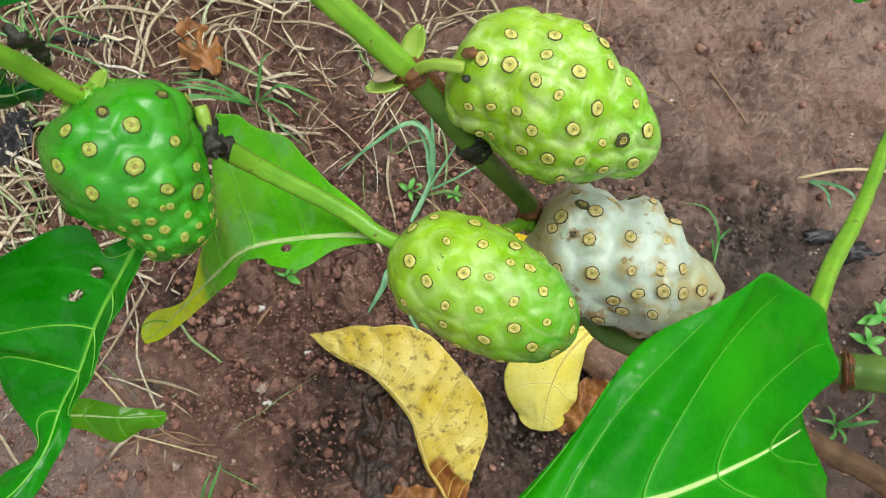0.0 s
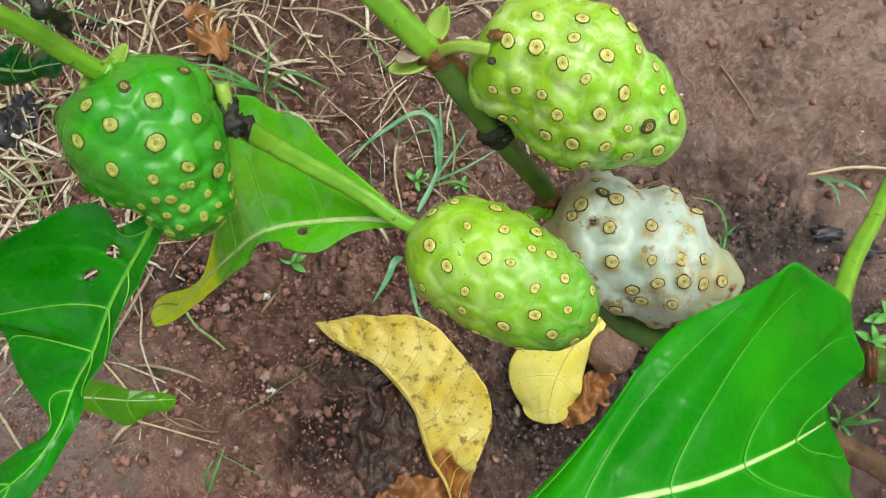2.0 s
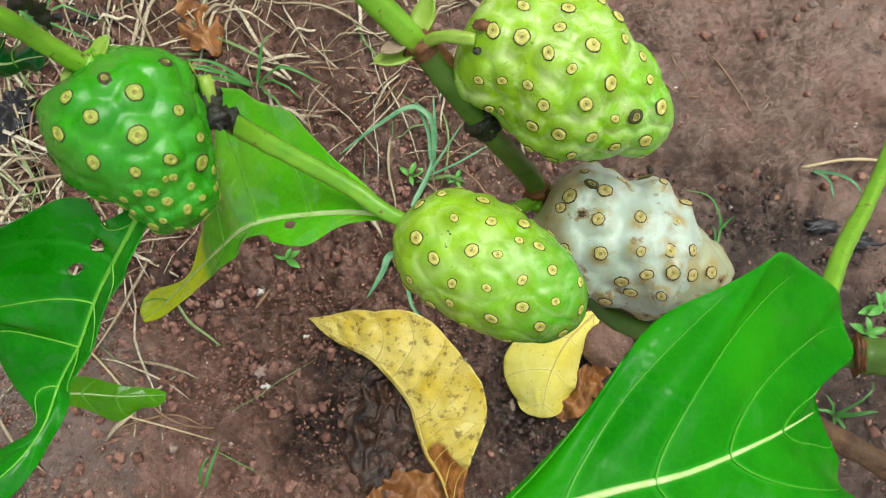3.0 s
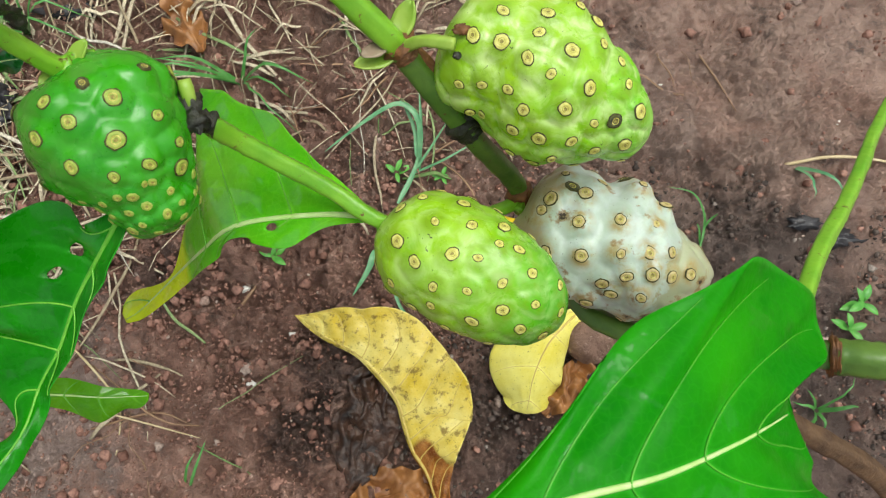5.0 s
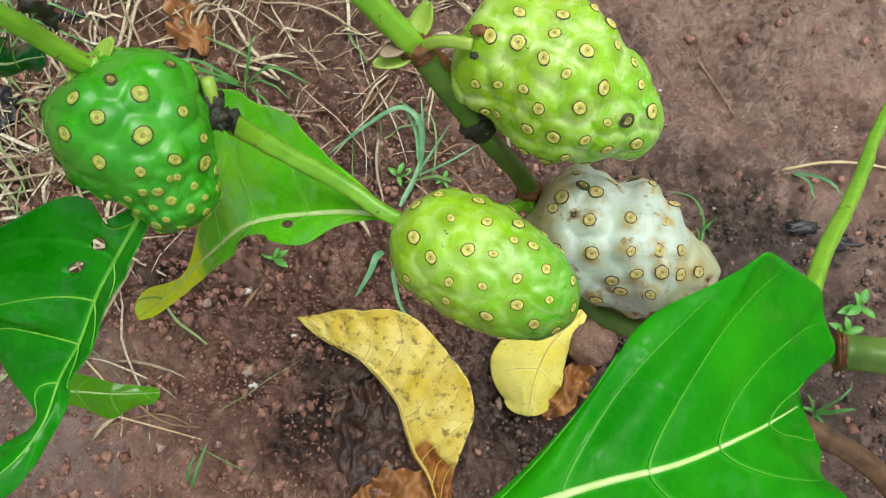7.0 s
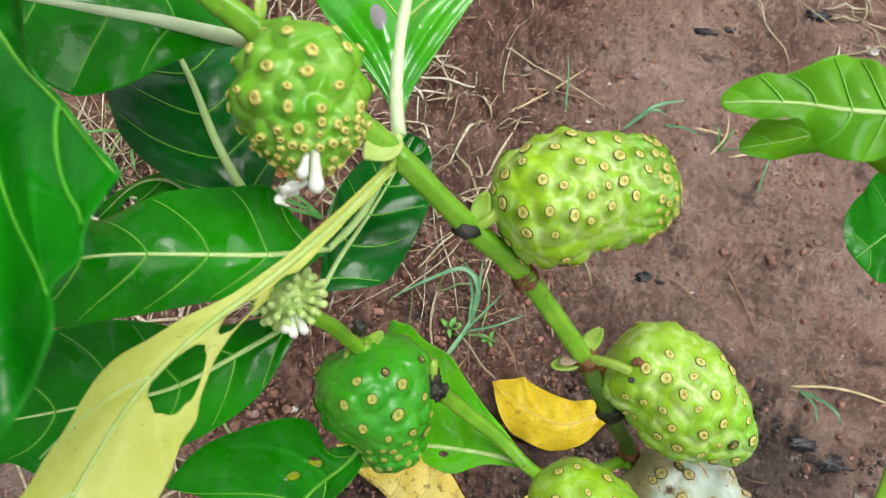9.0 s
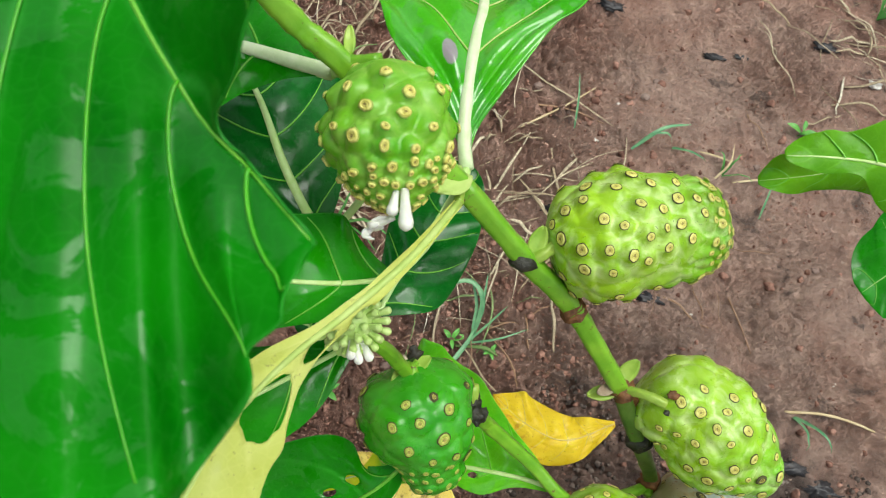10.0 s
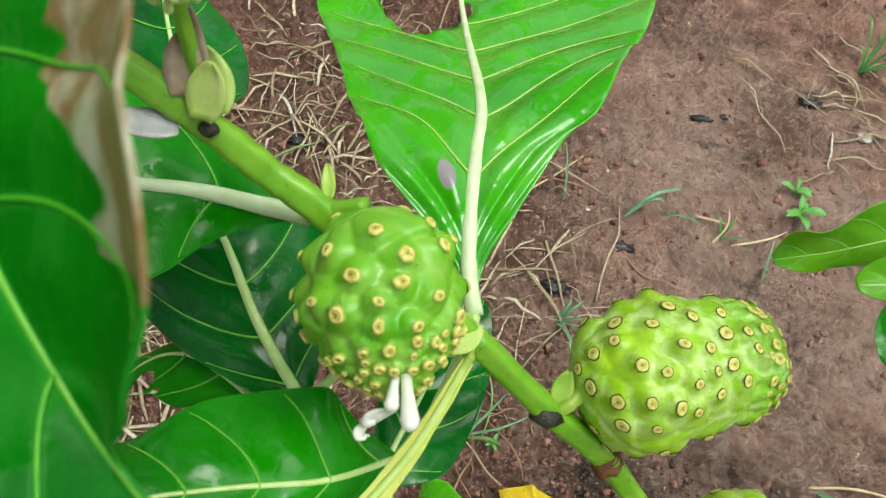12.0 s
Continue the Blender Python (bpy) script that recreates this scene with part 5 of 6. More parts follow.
fruit("smooth light green oval noni fruit with brown-ringed eyes", [0.147, 0.019, 0.563], [0.219, -0.021, 0.567], [0, 0, 0.04, 8, 0.14, 16.5, 0.29, 20.8, 0.48, 22, 0.68, 20.5, 0.89, 14.3, 0.97, 7, 1, 0], [0, 0, 0.01, 8, 0.12, 22, 0.33, 27.7, 0.59, 26.3, 0.8, 21, 0.95, 11.6, 1, 0],
      [0.15, -48, 0.27, -20, 0.44, -29, 0.35, -53, 0.15, 9, 0.27, 19, 0.41, 0, 0.53, -8, 0.58, -25, 0.57, -47, 0.68, -33, 0.2, 60, 0.4, 33, 0.55, 22, 0.67, 4, 0.78, -20, 0.91, -40, 0.42, 58, 0.62, 49, 0.73, 28, 0.84, 7, 0.96, -5, 0.83, 43, 0.94, 60, 0.51, 80, 0.73, 88, 0.08, -35], FRUIT_OVAL, "yellow", 0.0028, 0.0010, 13, rotten=0.0, dome_h=0.7, crease=0.7, bulge=0.3)
fruit("overripe white noni fruit with bruises", [0.207, 0.03, 0.525], [0.294, 0.001, 0.53], [0, 0, 0.04, 6, 0.17, 18.5, 0.34, 25, 0.6, 26, 0.67, 29, 0.76, 24.5, 0.88, 17, 1, 0], [0, 0, 0.03, 6, 0.06, 16, 0.08, 24, 0.18, 30, 0.31, 31.5, 0.42, 28.5, 0.52, 33.5, 0.6, 31.5, 0.63, 23, 0.7, 24, 0.74, 18, 0.8, 13, 0.89, 7, 1, 0],
      [0.18, -46, 0.36, -45, 0.54, -45, 0.29, -25, 0.22, -29, 0.14, -18, 0.11, -5, 0.3, -1, 0.48, -9, 0.63, -16, 0.67, -42, 0.18, 33, 0.35, 27, 0.5, 17, 0.63, 10, 0.74, 2, 0.33, 74, 0.47, 45, 0.57, 35, 0.68, 25, 0.77, 25, 0.86, 19, 0.43, 74, 0.52, 56, 0.65, 48], FRUIT_WHITE, "tan", 0.0031, 0.003, 14, cells=1.1, rotten=0.12, dome_h=0.6, crease=0.3, bulge=0.35)
fruit("young green noni fruit with protruding eyes", [0.014, 0.1385, 0.757], [0.0312, 0.092, 0.745], [0.0, 0.0, 0.015, 5.0, 0.057, 9.6, 0.126, 13.6, 0.216, 16.6, 0.323, 18.8, 0.44, 19.7, 0.56, 19.3, 0.677, 17.4, 0.784, 14.4, 0.874, 10.7, 0.943, 7.0, 0.985, 3.4, 1.0, 0.0], [0.0, 0.0, 0.015, 5.0, 0.057, 9.6, 0.126, 13.6, 0.216, 16.6, 0.323, 18.8, 0.44, 19.7, 0.56, 19.3, 0.677, 17.4, 0.784, 14.4, 0.874, 10.7, 0.943, 7.0, 0.985, 3.4, 1.0, 0.0],
      [0.2, 4, 0.18, -46, 0.24, 40, 0.35, -12, 0.31, -47, 0.39, 22, 0.47, 54, 0.56, 36, 0.48, -7, 0.55, 10, 0.56, -31, 0.66, 13, 0.69, -12, 0.67, -55, 0.75, 29, 0.78, 10, 0.78, -29, 0.84, 24, 0.87, 9, 0.88, -11, 0.87, -28, 0.88, -60, 0.84, 41, 0.91, 40, 0.94, 23, 0.96, -7, 0.96, -51, 0.95, -79], FRUIT_YOUNG, "knob", 0.0024, 0.0018, 15, small_from=0.72, small=0.72, knob=0.0012, crowd=0.74, cells=0.7, rotten=0.0)
fruit("long light green noni fruit with yellow eyes", [0.095, 0.122, 0.68], [0.1735, 0.1427, 0.68], [0, 0, 0.03, 9.5, 0.095, 18.5, 0.19, 25.5, 0.295, 27, 0.457, 25.5, 0.62, 22.5, 0.82, 18.5, 0.95, 14, 1, 0], [0, 0, 0.01, 5, 0.057, 15, 0.15, 20, 0.314, 25, 0.4, 27.8, 0.53, 25, 0.79, 22.5, 0.9, 18.5, 0.97, 9, 1, 0],
      [0.17, -40, 0.29, -22, 0.39, -37, 0.47, -24, 0.13, -21, 0.06, -19, 0.02, -16, 0.19, 5, 0.38, -2, 0.5, -1, 0.62, -28, 0.61, -10, 0.3, 13, 0.41, 22, 0.5, 17, 0.61, 15, 0.71, -11, 0.04, 28, 0.1, 38, 0.21, 34, 0.32, 37, 0.12, 58, 0.25, 54, 0.42, 43, 0.52, 33, 0.74, 3, 0.65, 27], FRUIT_LIGHT, "yellow", 0.0027, 0.0018, 16, knob=0.0008, crowd=0.8, small_from=0.8, small=0.85)


def stalk(top_path, r, mat=STEM, seed=0):
    stem(top_path, [r * 1.1, r, r * 1.05], mat, name="fruit_stalk", seed=seed)


stalk([(0.16, 0.079, 0.604), (0.1684, 0.0766, 0.614), (0.1795, 0.0731, 0.617)], 0.0023, BRACT, 61)
stalk([(0.089, 0.11, 0.676), (0.094, 0.113, 0.68), (0.1, 0.1205, 0.681)], 0.0025, BRACT, 62)
stalk([(0.213, 0.043, 0.522), (0.21, 0.036, 0.524)], 0.0028, STEM, 63)
stalk([(0.05, 0.0625, 0.632), (0.052, 0.066, 0.63), (0.058, 0.068, 0.627)], 0.0024, STEM, 64)
stalk([(0.002, 0.139, 0.75), (0.014, 0.139, 0.756)], 0.003, STEM, 65)
stalk([(0.151, 0.0235, 0.56), (0.149, 0.019, 0.563)], 0.0028, STEM, 66)


# ---- flowers ----
def bud_mesh(bm, at, to, r, mat=0):
    a, b = np.array(at), np.array(to)
    path = [a + (b - a) * k for k in (0, 0.3, 0.6, 0.8, 0.93, 1.0)]
    add_tube(bm, path, [r * 0.55, r * 0.6, r * 0.8, r, r * 0.85, r * 0.35], 8, 1.0, mat)


def flower_head(at, size, whites):
    """The round green head of buds, with a few white buds on it."""
    rng = np.random.RandomState(8)
    c = np.array(at)
    top = empty("bud_cluster", tuple(c), "round cluster of green buds with small white buds", "flower", "bud clusters")
    part("core", blob(tuple(c), (0.0062 * size, 0.0062 * size, 0.0072 * size), 2, 0.15), BUD_GREEN, top)
    for i in range(72):
        z = 1 - 2 * (i + 0.5) / 72
        ang = i * 2.39996
        d = np.array((math.sqrt(1 - z * z) * math.cos(ang), math.sqrt(1 - z * z) * math.sin(ang), z))
        bm = bmesh.new()
        long = size * (0.004 + 0.0022 * rng.rand())
        bud_mesh(bm, c + d * 0.005 * size, c + d * (0.005 * size + long), 0.0012 * size)
        part("bud", bm, BUD_GREEN, top)
    for dx, dy, dz in whites:
        d = np.array((dx, dy, dz))
        bm = bmesh.new()
        bud_mesh(bm, c + d * 0.4, c + d, 0.0019)
        part("bud", bm, PETAL, top, "white flower bud")
    return top


flower_head((0.0215, 0.065, 0.692), 1.4, ((0.006, -0.016, 0.003), (0.01, -0.014, 0.003), (0.0025, -0.015, 0.004)))
flower_head((-0.034, 0.161, 0.812), 1.0, ((0.019, 0.004, 0.002), (0.015, 0.009, 0.002)))


def open_flowers():
    """White buds and one opened blossom at the tip of the young fruit."""
    top = empty("flower", (0.03, 0.092, 0.752), "white tubular buds and an open blossom", "flower")
    for a, b, r in (((0.031, 0.0945, 0.757), (0.034, 0.081, 0.757), 0.0025), ((0.0285, 0.094, 0.756), (0.0285, 0.085, 0.757), 0.002)):
        bm = bmesh.new()
        bud_mesh(bm, a, b, r)
        part("bud", bm, PETAL, top)
    c = np.array((0.0235, 0.0835, 0.748))
    part("tube", tube([c + np.array((0.006, 0.004, 0.002)), c], [0.0011, 0.0014], 8), PETAL, top)
    for k in range(5):
        ang = 2 * math.pi * k / 5 + 0.4
        out = np.array((0.35 * math.cos(ang), 0.75 * math.cos(ang) - 0.2, math.sin(ang)))
        back = np.array((0.9, 0.25, 0.1))
        bm = bmesh.new()
        add_tube(bm, smooth_path([c, c + out * 0.0024 - back * 0.0012, c + out * 0.0046, c + out * 0.0052 + back * 0.0022], 3), [0.0009, 0.0014, 0.0013, 0.0006], 8, 0.5)
        part("petal", bm, PETAL, top)


open_flowers()

# ---- fallen leaves ----
def fallen(key, mat, label, seed, **more):
    st = [tuple([r[0], r[1], max(r[2], 0.0) + ground_z(r[0], r[1])] + list(r[3:])) for r in STATIONS[key]]
    top = empty("fallen_leaf", (st[0][0], st[0][1], ground_z(st[0][0], st[0][1])), label, "leaf", "fallen leaves")
    leaf(st, mat, top, name="blade", seed=seed, rib_mat=DRY_VEIN, vein_mat=DRY_VEIN, **more)


fallen("Y1", FALLEN_YELLOW, "curled yellow dead leaf with brown blotches on the soil", 31, veins=10, rib=0.0022, vein_r=0.0009, pillow=0.006, wave=0.006, wrinkle=0.003, round_tip=1.3, ragged=0.06, slope=0.2, dry=lambda u, v: max(0.0, min(1.0, (0.34 + 0.05 * math.sin(v * 5) - u) * 9)))
fallen("Y2", FALLEN_PALE, "pale yellow fallen leaf lying under the fruits", 32, veins=4, rib=0.0015, wave=0.0015, wrinkle=0.001)
fallen("Y3", FALLEN_FRESH, "fresh yellow fallen leaf on the soil", 33, veins=6, rib=0.0015, wave=0.006, pillow=0.004, wrinkle=0.002, round_tip=1.2)


def crumpled(label, centre, size, turn, mat, seed):
    """A crumpled dead leaf, flat on the earth."""
    top = empty("dead_leaf", (centre[0], centre[1], ground_z(*centre)), label, "leaf", "fallen leaves")
    bm = bmesh.new()
    n = 46
    rows = []
    c, s = math.cos(radians(turn)), math.sin(radians(turn))
    for i in range(n):
        u = i / (n - 1)
        w = math.sin(math.pi * (0.06 + 0.9 * u)) ** 0.8
        row = []
        for j in range(31):
            v = (j / 15 - 1) * w * (1 + 0.55 * noise.noise((u * 6, 0.9 if j > 15 else 5.0, seed)))
            x, y = (u - 0.5) * size[0], v * size[1] / 2
            px, py = centre[0] + x * c - y * s, centre[1] + x * s + y * c
            fold = size[2] * (0.9 - 2.2 * abs(noise.noise((px * 40 + py * 14, py * 26 - px * 10, seed)))) + 0.5 * size[2] * abs(noise.noise((px * 120, py * 70, seed)))
            row.append(bm.verts.new((px, py, ground_z(px, py) + 0.003 + max(0.0, fold))))
        rows.append(row)
    for i in range(n - 1):
        for j in range(30):
            bm.faces.new((rows[i][j], rows[i][j + 1], rows[i + 1][j + 1], rows[i + 1][j]))
    rib = [rows[i][15].co + Vector((0, 0, 0.0008)) for i in range(0, n, 2)]
    ob = part("blade", bm, mat, top)
    k = ob.modifiers.new("thickness", "SOLIDIFY")
    k.thickness = 0.0006
    part("midrib", tube(rib, [0.0014, 0.0011, 0.0005], 6, 0.7), mat, top)


crumpled("black rotten wet leaf on the soil", (0.092, -0.055), (0.16, 0.075, 0.015), 72, ROTTEN, 3)
crumpled("black rotten wet leaf scrap under the yellow leaf", (0.105, -0.03), (0.09, 0.05, 0.02), 50, ROTTEN, 4)
crumpled("brown withered leaf on the soil", (0.115, -0.14), (0.1, 0.06, 0.02), 15, BROWN_LEAF, 5)
crumpled("orange-brown withered leaf under the pale one", (0.318, -0.03), (0.085, 0.04, 0.02), 50, BROWN_LEAF, 7)
crumpled("dry tan leaf among the straw", (-0.13, 0.44), (0.09, 0.05, 0.02), 120, BROWN_LEAF, 9)
crumpled("wet dark leaf scrap among the straw", (-0.36, 0.33), (0.08, 0.05, 0.02), 60, DEBRIS, 11)


# ---- straw, twigs, grass ----
def strand(bm, x, y, ang, length, r, rng, curl=1.0, lift=0.012, mat=0):
    pts = []
    a = ang
    for k in range(6):
        h = ground_z(x, y) + r + lift * (math.sin(math.pi * k / 5) * rng.rand() + 0.15 * rng.rand())
        pts.append((x, y, h))
        a += curl * (rng.rand() - 0.5)
        x += math.cos(a) * length / 5
        y += math.sin(a) * length / 5
    add_tube(bm, smooth_path(pts, 2), [r * 0.7, r, r * 0.9, r * 0.4], 6, 0.25 if r > 0.0014 else 0.8, mat)


def straw_bed(label, patches, mat, seed, curl=1.0, thick=1.0):
    """Dry grass stalks lying about. patches: x, y, spread in x and y, how many, mean length."""
    rng = np.random.RandomState(seed)
    bm = bmesh.new()
    for cx, cy, sx, sy, n, ln in patches:
        for _ in range(n):
            strand(bm, cx + sx * rng.randn() * 0.5, cy + sy * rng.randn() * 0.5, rng.rand() * 6.28, ln * (0.4 + 1.1 * rng.rand()), thick * (0.0007 + 0.0028 * rng.rand() ** 2.2), rng, curl, 0.02)
    ob = part("dry_straw", bm, mat, None)
    tagged(ob, label, "straw", kind="stuff")


straw_bed("pale dry grass straw lying on the soil", [(-0.3, 0.42, 0.3, 0.3, 220, 0.15), (-0.34, 0.24, 0.16, 0.24, 150, 0.14), (-0.12, 0.42, 0.2, 0.2, 40, 0.12), (-0.16, 0.62, 0.2, 0.3, 90, 0.07), (-0.05, 0.8, 0.2, 0.3, 130, 0.08), (0.02, 0.62, 0.14, 0.16, 60, 0.08), (0.2, 0.45, 0.12, 0.12, 26, 0.1),
                                                (0.08, 0.27, 0.16, 0.16, 14, 0.09), (0.2, 0.42, 0.2, 0.14, 24, 0.12), (0.2, 0.5, 0.2, 0.2, 12, 0.1), (0.74, 0.92, 0.16, 0.2, 40, 0.1)], STRAW_MIX, 5, 0.4, 0.85)
straw_bed("fading green grass stalks among the straw", [(-0.28, 0.4, 0.3, 0.3, 46, 0.15), (-0.34, 0.24, 0.14, 0.2, 26, 0.13), (0.1, 0.3, 0.14, 0.14, 6, 0.08)], STRAW_GREEN, 15, 0.4, 0.8)
straw_bed("brown dry straw and rootlets on the soil", [(-0.3, 0.4, 0.3, 0.3, 40, 0.12), (0.12, 0.36, 0.2, 0.2, 16, 0.1), (0.3, 0.4, 0.2, 0.2, 8, 0.08), (-0.18, -0.06, 0.12, 0.08, 5, 0.1),
                                                      (0.16, 0.2, 0.1, 0.1, 6, 0.1), (0.5, 0.5, 0.5, 0.5, 8, 0.05)], STRAW_DARK, 6, 0.8, 0.5)


def twig(pts, r, mat, label):
    path = [(x, y, ground_z(x, y) + r * 0.8 + h + 0.002) for x, y, h in pts]
    ob = part("twig", tube(smooth_path(path, 6), [r, r * 0.9, r * 0.8, r * 0.4], 7, 1.0, 0.2, int(r * 1e5)), mat, None)
    tagged(ob, label, "twig", "twigs on the soil")


twig([(0.607, 0.225, 0.0), (0.66, 0.23, 0.006), (0.72, 0.226, 0.004), (0.8, 0.205, 0.0)], 0.0022, STRAW, "pale dry twig lying on bare earth")
twig([(-0.07, 0.06, 0.0), (-0.05, 0.085, 0.003), (-0.03, 0.115, 0.0)], 0.0024, STRAW_DARK, "short tan stick on the soil")
twig([(-0.27, 0.06, 0.002), (-0.21, 0.0, 0.006), (-0.19, -0.04, 0.004), (-0.2, -0.13, 0.0)], 0.0016, STRAW, "thin curved dry runner on the soil")
twig([(-0.23, -0.03, 0.004), (-0.16, -0.05, 0.006), (-0.1, -0.07, 0.0)], 0.0014, STRAW, "thin dry stalk on the soil")
twig([(-0.22, -0.055, 0.002), (-0.15, -0.04, 0.006), (-0.11, -0.055, 0.0)], 0.0014, STRAW_DARK, "thin dry stalk on the soil")
twig([(0.52, 0.38, 0.0), (0.54, 0.34, 0.003), (0.56, 0.3, 0.0)], 0.0014, STRAW_DARK, "thin dry stalk on the soil")
twig([(0.17, 0.62, 0.0), (0.25, 0.63, 0.004), (0.31, 0.62, 0.0)], 0.0018, STRAW_DARK, "thin brown stalk on the soil")
twig([(0.16, 0.56, 0.0), (0.24, 0.63, 0.004), (0.29, 0.68, 0.0)], 0.002, STRAW, "pale dry twig lying on bare earth")


def tuft(x, y, blades, size, mat, seed, label="small tuft of grass growing from the soil", spread=1.0):
    """A grass tuft: each blade a tapered folded strip."""
    rng = np.random.RandomState(seed)
    z = ground_z(x, y)
    top = empty("grass_tuft", (x, y, z), label, "grass", "grass tufts")
    for _ in range(blades):
        ang = rng.rand() * 6.28
        ln = size * (0.5 + 0.8 * rng.rand())
        w = 0.0016 + 0.0018 * rng.rand()
        bm = bmesh.new()
        prev = None
        bend = 0.4 + 0.9 * rng.rand() * spread
        for k in range(8):
            u = k / 7
            out = ln * (u * 0.75 if spread > 0.8 else u * 0.4)
            up = ln * 0.55 * math.sin(u * math.pi * (0.3 + 0.5 * bend)) + 0.001
            p = np.array((x + math.cos(ang) * out, y + math.sin(ang) * out, z + up))
            s = np.array((-math.sin(ang), math.cos(ang), 0)) * w * (1 - u) ** 0.6
            row = [bm.verts.new(p - s), bm.verts.new(p - np.array((0, 0, w * 0.3))), bm.verts.new(p + s)]
            if prev:
                bm.faces.new((prev[0], prev[1], row[1], row[0]))
                bm.faces.new((prev[1], prev[2], row[2], row[1]))
            prev = row
            ang += 0.12 * (rng.rand() - 0.5)
        part("blade", bm, mat, top)


def sprout(x, y, n, size, seed, mat=SPROUT, label="small green weed seedling in the soil"):
    """A seedling: a thin stalk with small oval leaves."""
    rng = np.random.RandomState(seed)
    z = ground_z(x, y)
    top = empty("seedling", (x, y, z), label, "weed", "seedlings")
    part("stalk", tube(smooth_path([(x, y, z - 0.002), (x + 0.004, y + 0.002, z + size * 0.4), (x + 0.002, y + 0.006, z + size * 0.7)], 4), [0.0011, 0.0008, 0.0005], 6), mat, top)
    for k in range(n):
        ang = k * 2.4 + rng.rand()
        ln = size * (0.6 + 0.5 * rng.rand())
        h = z + size * (0.25 + 0.5 * k / n)
        bm = bmesh.new()
        rows = []
        for i in range(7):
            u = i / 6
            w = ln * 0.2 * math.sin(math.pi * (0.05 + 0.93 * u)) ** 0.8
            c = np.array((x + math.cos(ang) * ln * u, y + math.sin(ang) * ln * u, h + ln * 0.25 * math.sin(u * 2.2)))
            s = np.array((-math.sin(ang), math.cos(ang), 0))
            rows.append([bm.verts.new(c + s * w * v + np.array((0, 0, abs(v) * w * 0.35))) for v in (-1, -0.5, 0, 0.5, 1)])
        for i in range(6):
            for j in range(4):
                bm.faces.new((rows[i][j], rows[i][j + 1], rows[i + 1][j + 1], rows[i + 1][j]))
        part("leaf", bm, mat, top)


def blades(label, rows, mat, group="grass tufts"):
    """Grass blades given by their own points: each a folded tapering strip of some width."""
    x, y = rows[0][1][0][:2]
    top = empty("grass_tuft", (x, y, ground_z(x, y)), label, "grass", group)
    for width, pts in rows:
        path = smooth_path([(px, py, ground_z(px, py) + h) for px, py, h in pts], 6)
        bm = bmesh.new()
        prev = None
        for k, p in enumerate(path):
            t = path[min(k + 1, len(path) - 1)] - path[max(k - 1, 0)]
            side = np.cross(t, (0, 0, 1.0))
            side /= np.linalg.norm(side) + 1e-9
            w = width * min(1.0, 0.5 + 3 * k / len(path)) * (1 - (k / (len(path) - 1)) ** 2) ** 0.6
            row = [bm.verts.new(p - side * w + np.array((0, 0, w * 0.5))), bm.verts.new(p), bm.verts.new(p + side * w + np.array((0, 0, w * 0.5)))]
            if prev:
                bm.faces.new((prev[0], prev[1], row[1], row[0]))
                bm.faces.new((prev[1], prev[2], row[2], row[1]))
            prev = row
        part("blade", bm, mat, top)


blades("bluish green grass blades arching over the soil", [
    (0.0036, [(0.158, 0.236, 0.005), (0.16, 0.285, 0.04), (0.136, 0.306, 0.05), (0.093, 0.286, 0.035), (0.045, 0.255, 0.02)]),
    (0.0034, [(0.131, 0.193, 0.005), (0.15, 0.228, 0.012), (0.158, 0.25, 0.02)]),
    (0.0026, [(0.155, 0.24, 0.01), (0.162, 0.285, 0.028), (0.162, 0.326, 0.04)]),
    (0.0026, [(0.155, 0.25, 0.02), (0.155, 0.276, 0.03), (0.147, 0.299, 0.04), (0.138, 0.313, 0.05)]),
    (0.0018, [(0.15, 0.23, 0.01), (0.173, 0.257, 0.025), (0.195, 0.285, 0.04)]),
    (0.0016, [(0.15, 0.23, 0.01), (0.19, 0.24, 0.03), (0.23, 0.262, 0.03)])], GRASS_BLUE)
blades("bluish green grass blades lying beside the yellow leaf", [
    (0.0045, [(0.11, 0.14, 0.004), (0.102, 0.129, 0.02), (0.094, 0.11, 0.015), (0.075, 0.082, 0.01)]),
    (0.0026, [(0.12, 0.12, 0.004), (0.123, 0.096, 0.02), (0.131, 0.066, 0.03), (0.153, 0.044, 0.02)])], GRASS_BLUE)
blades("wiry green grass at the edge of the bare earth", [
    (0.0016, [(0.49, 0.121, 0.0), (0.497, 0.15, 0.01), (0.495, 0.168, 0.02), (0.481, 0.187, 0.03), (0.45, 0.195, 0.03)]),
    (0.0016, [(0.496, 0.149, 0.012), (0.503, 0.157, 0.021), (0.509, 0.161, 0.03)]),
    (0.0014, [(0.492, 0.13, 0.0), (0.488, 0.145, 0.02), (0.484, 0.152, 0.024)])], GRASS)
blades("short upright green grass blades on the crumbly soil", [
    (0.002, [(-0.111, -0.124, 0.0), (-0.098, -0.1, 0.02), (-0.086, -0.072, 0.03)]),
    (0.0016, [(-0.116, -0.12, 0.0), (-0.108, -0.1, 0.02), (-0.1, -0.085, 0.02)])], GRASS)
blades("bluish grass blades on the bare trodden earth", [
    (0.0034, [(0.357, 0.585, 0.004), (0.397, 0.619, 0.02), (0.447, 0.644, 0.015)]),
    (0.0018, [(0.567, 0.514, 0.0), (0.568, 0.542, 0.02), (0.574, 0.571, 0.03)]),
    (0.0016, [(0.265, 0.602, 0.0), (0.26, 0.641, 0.03), (0.253, 0.675, 0.04)])], GRASS_BLUE)
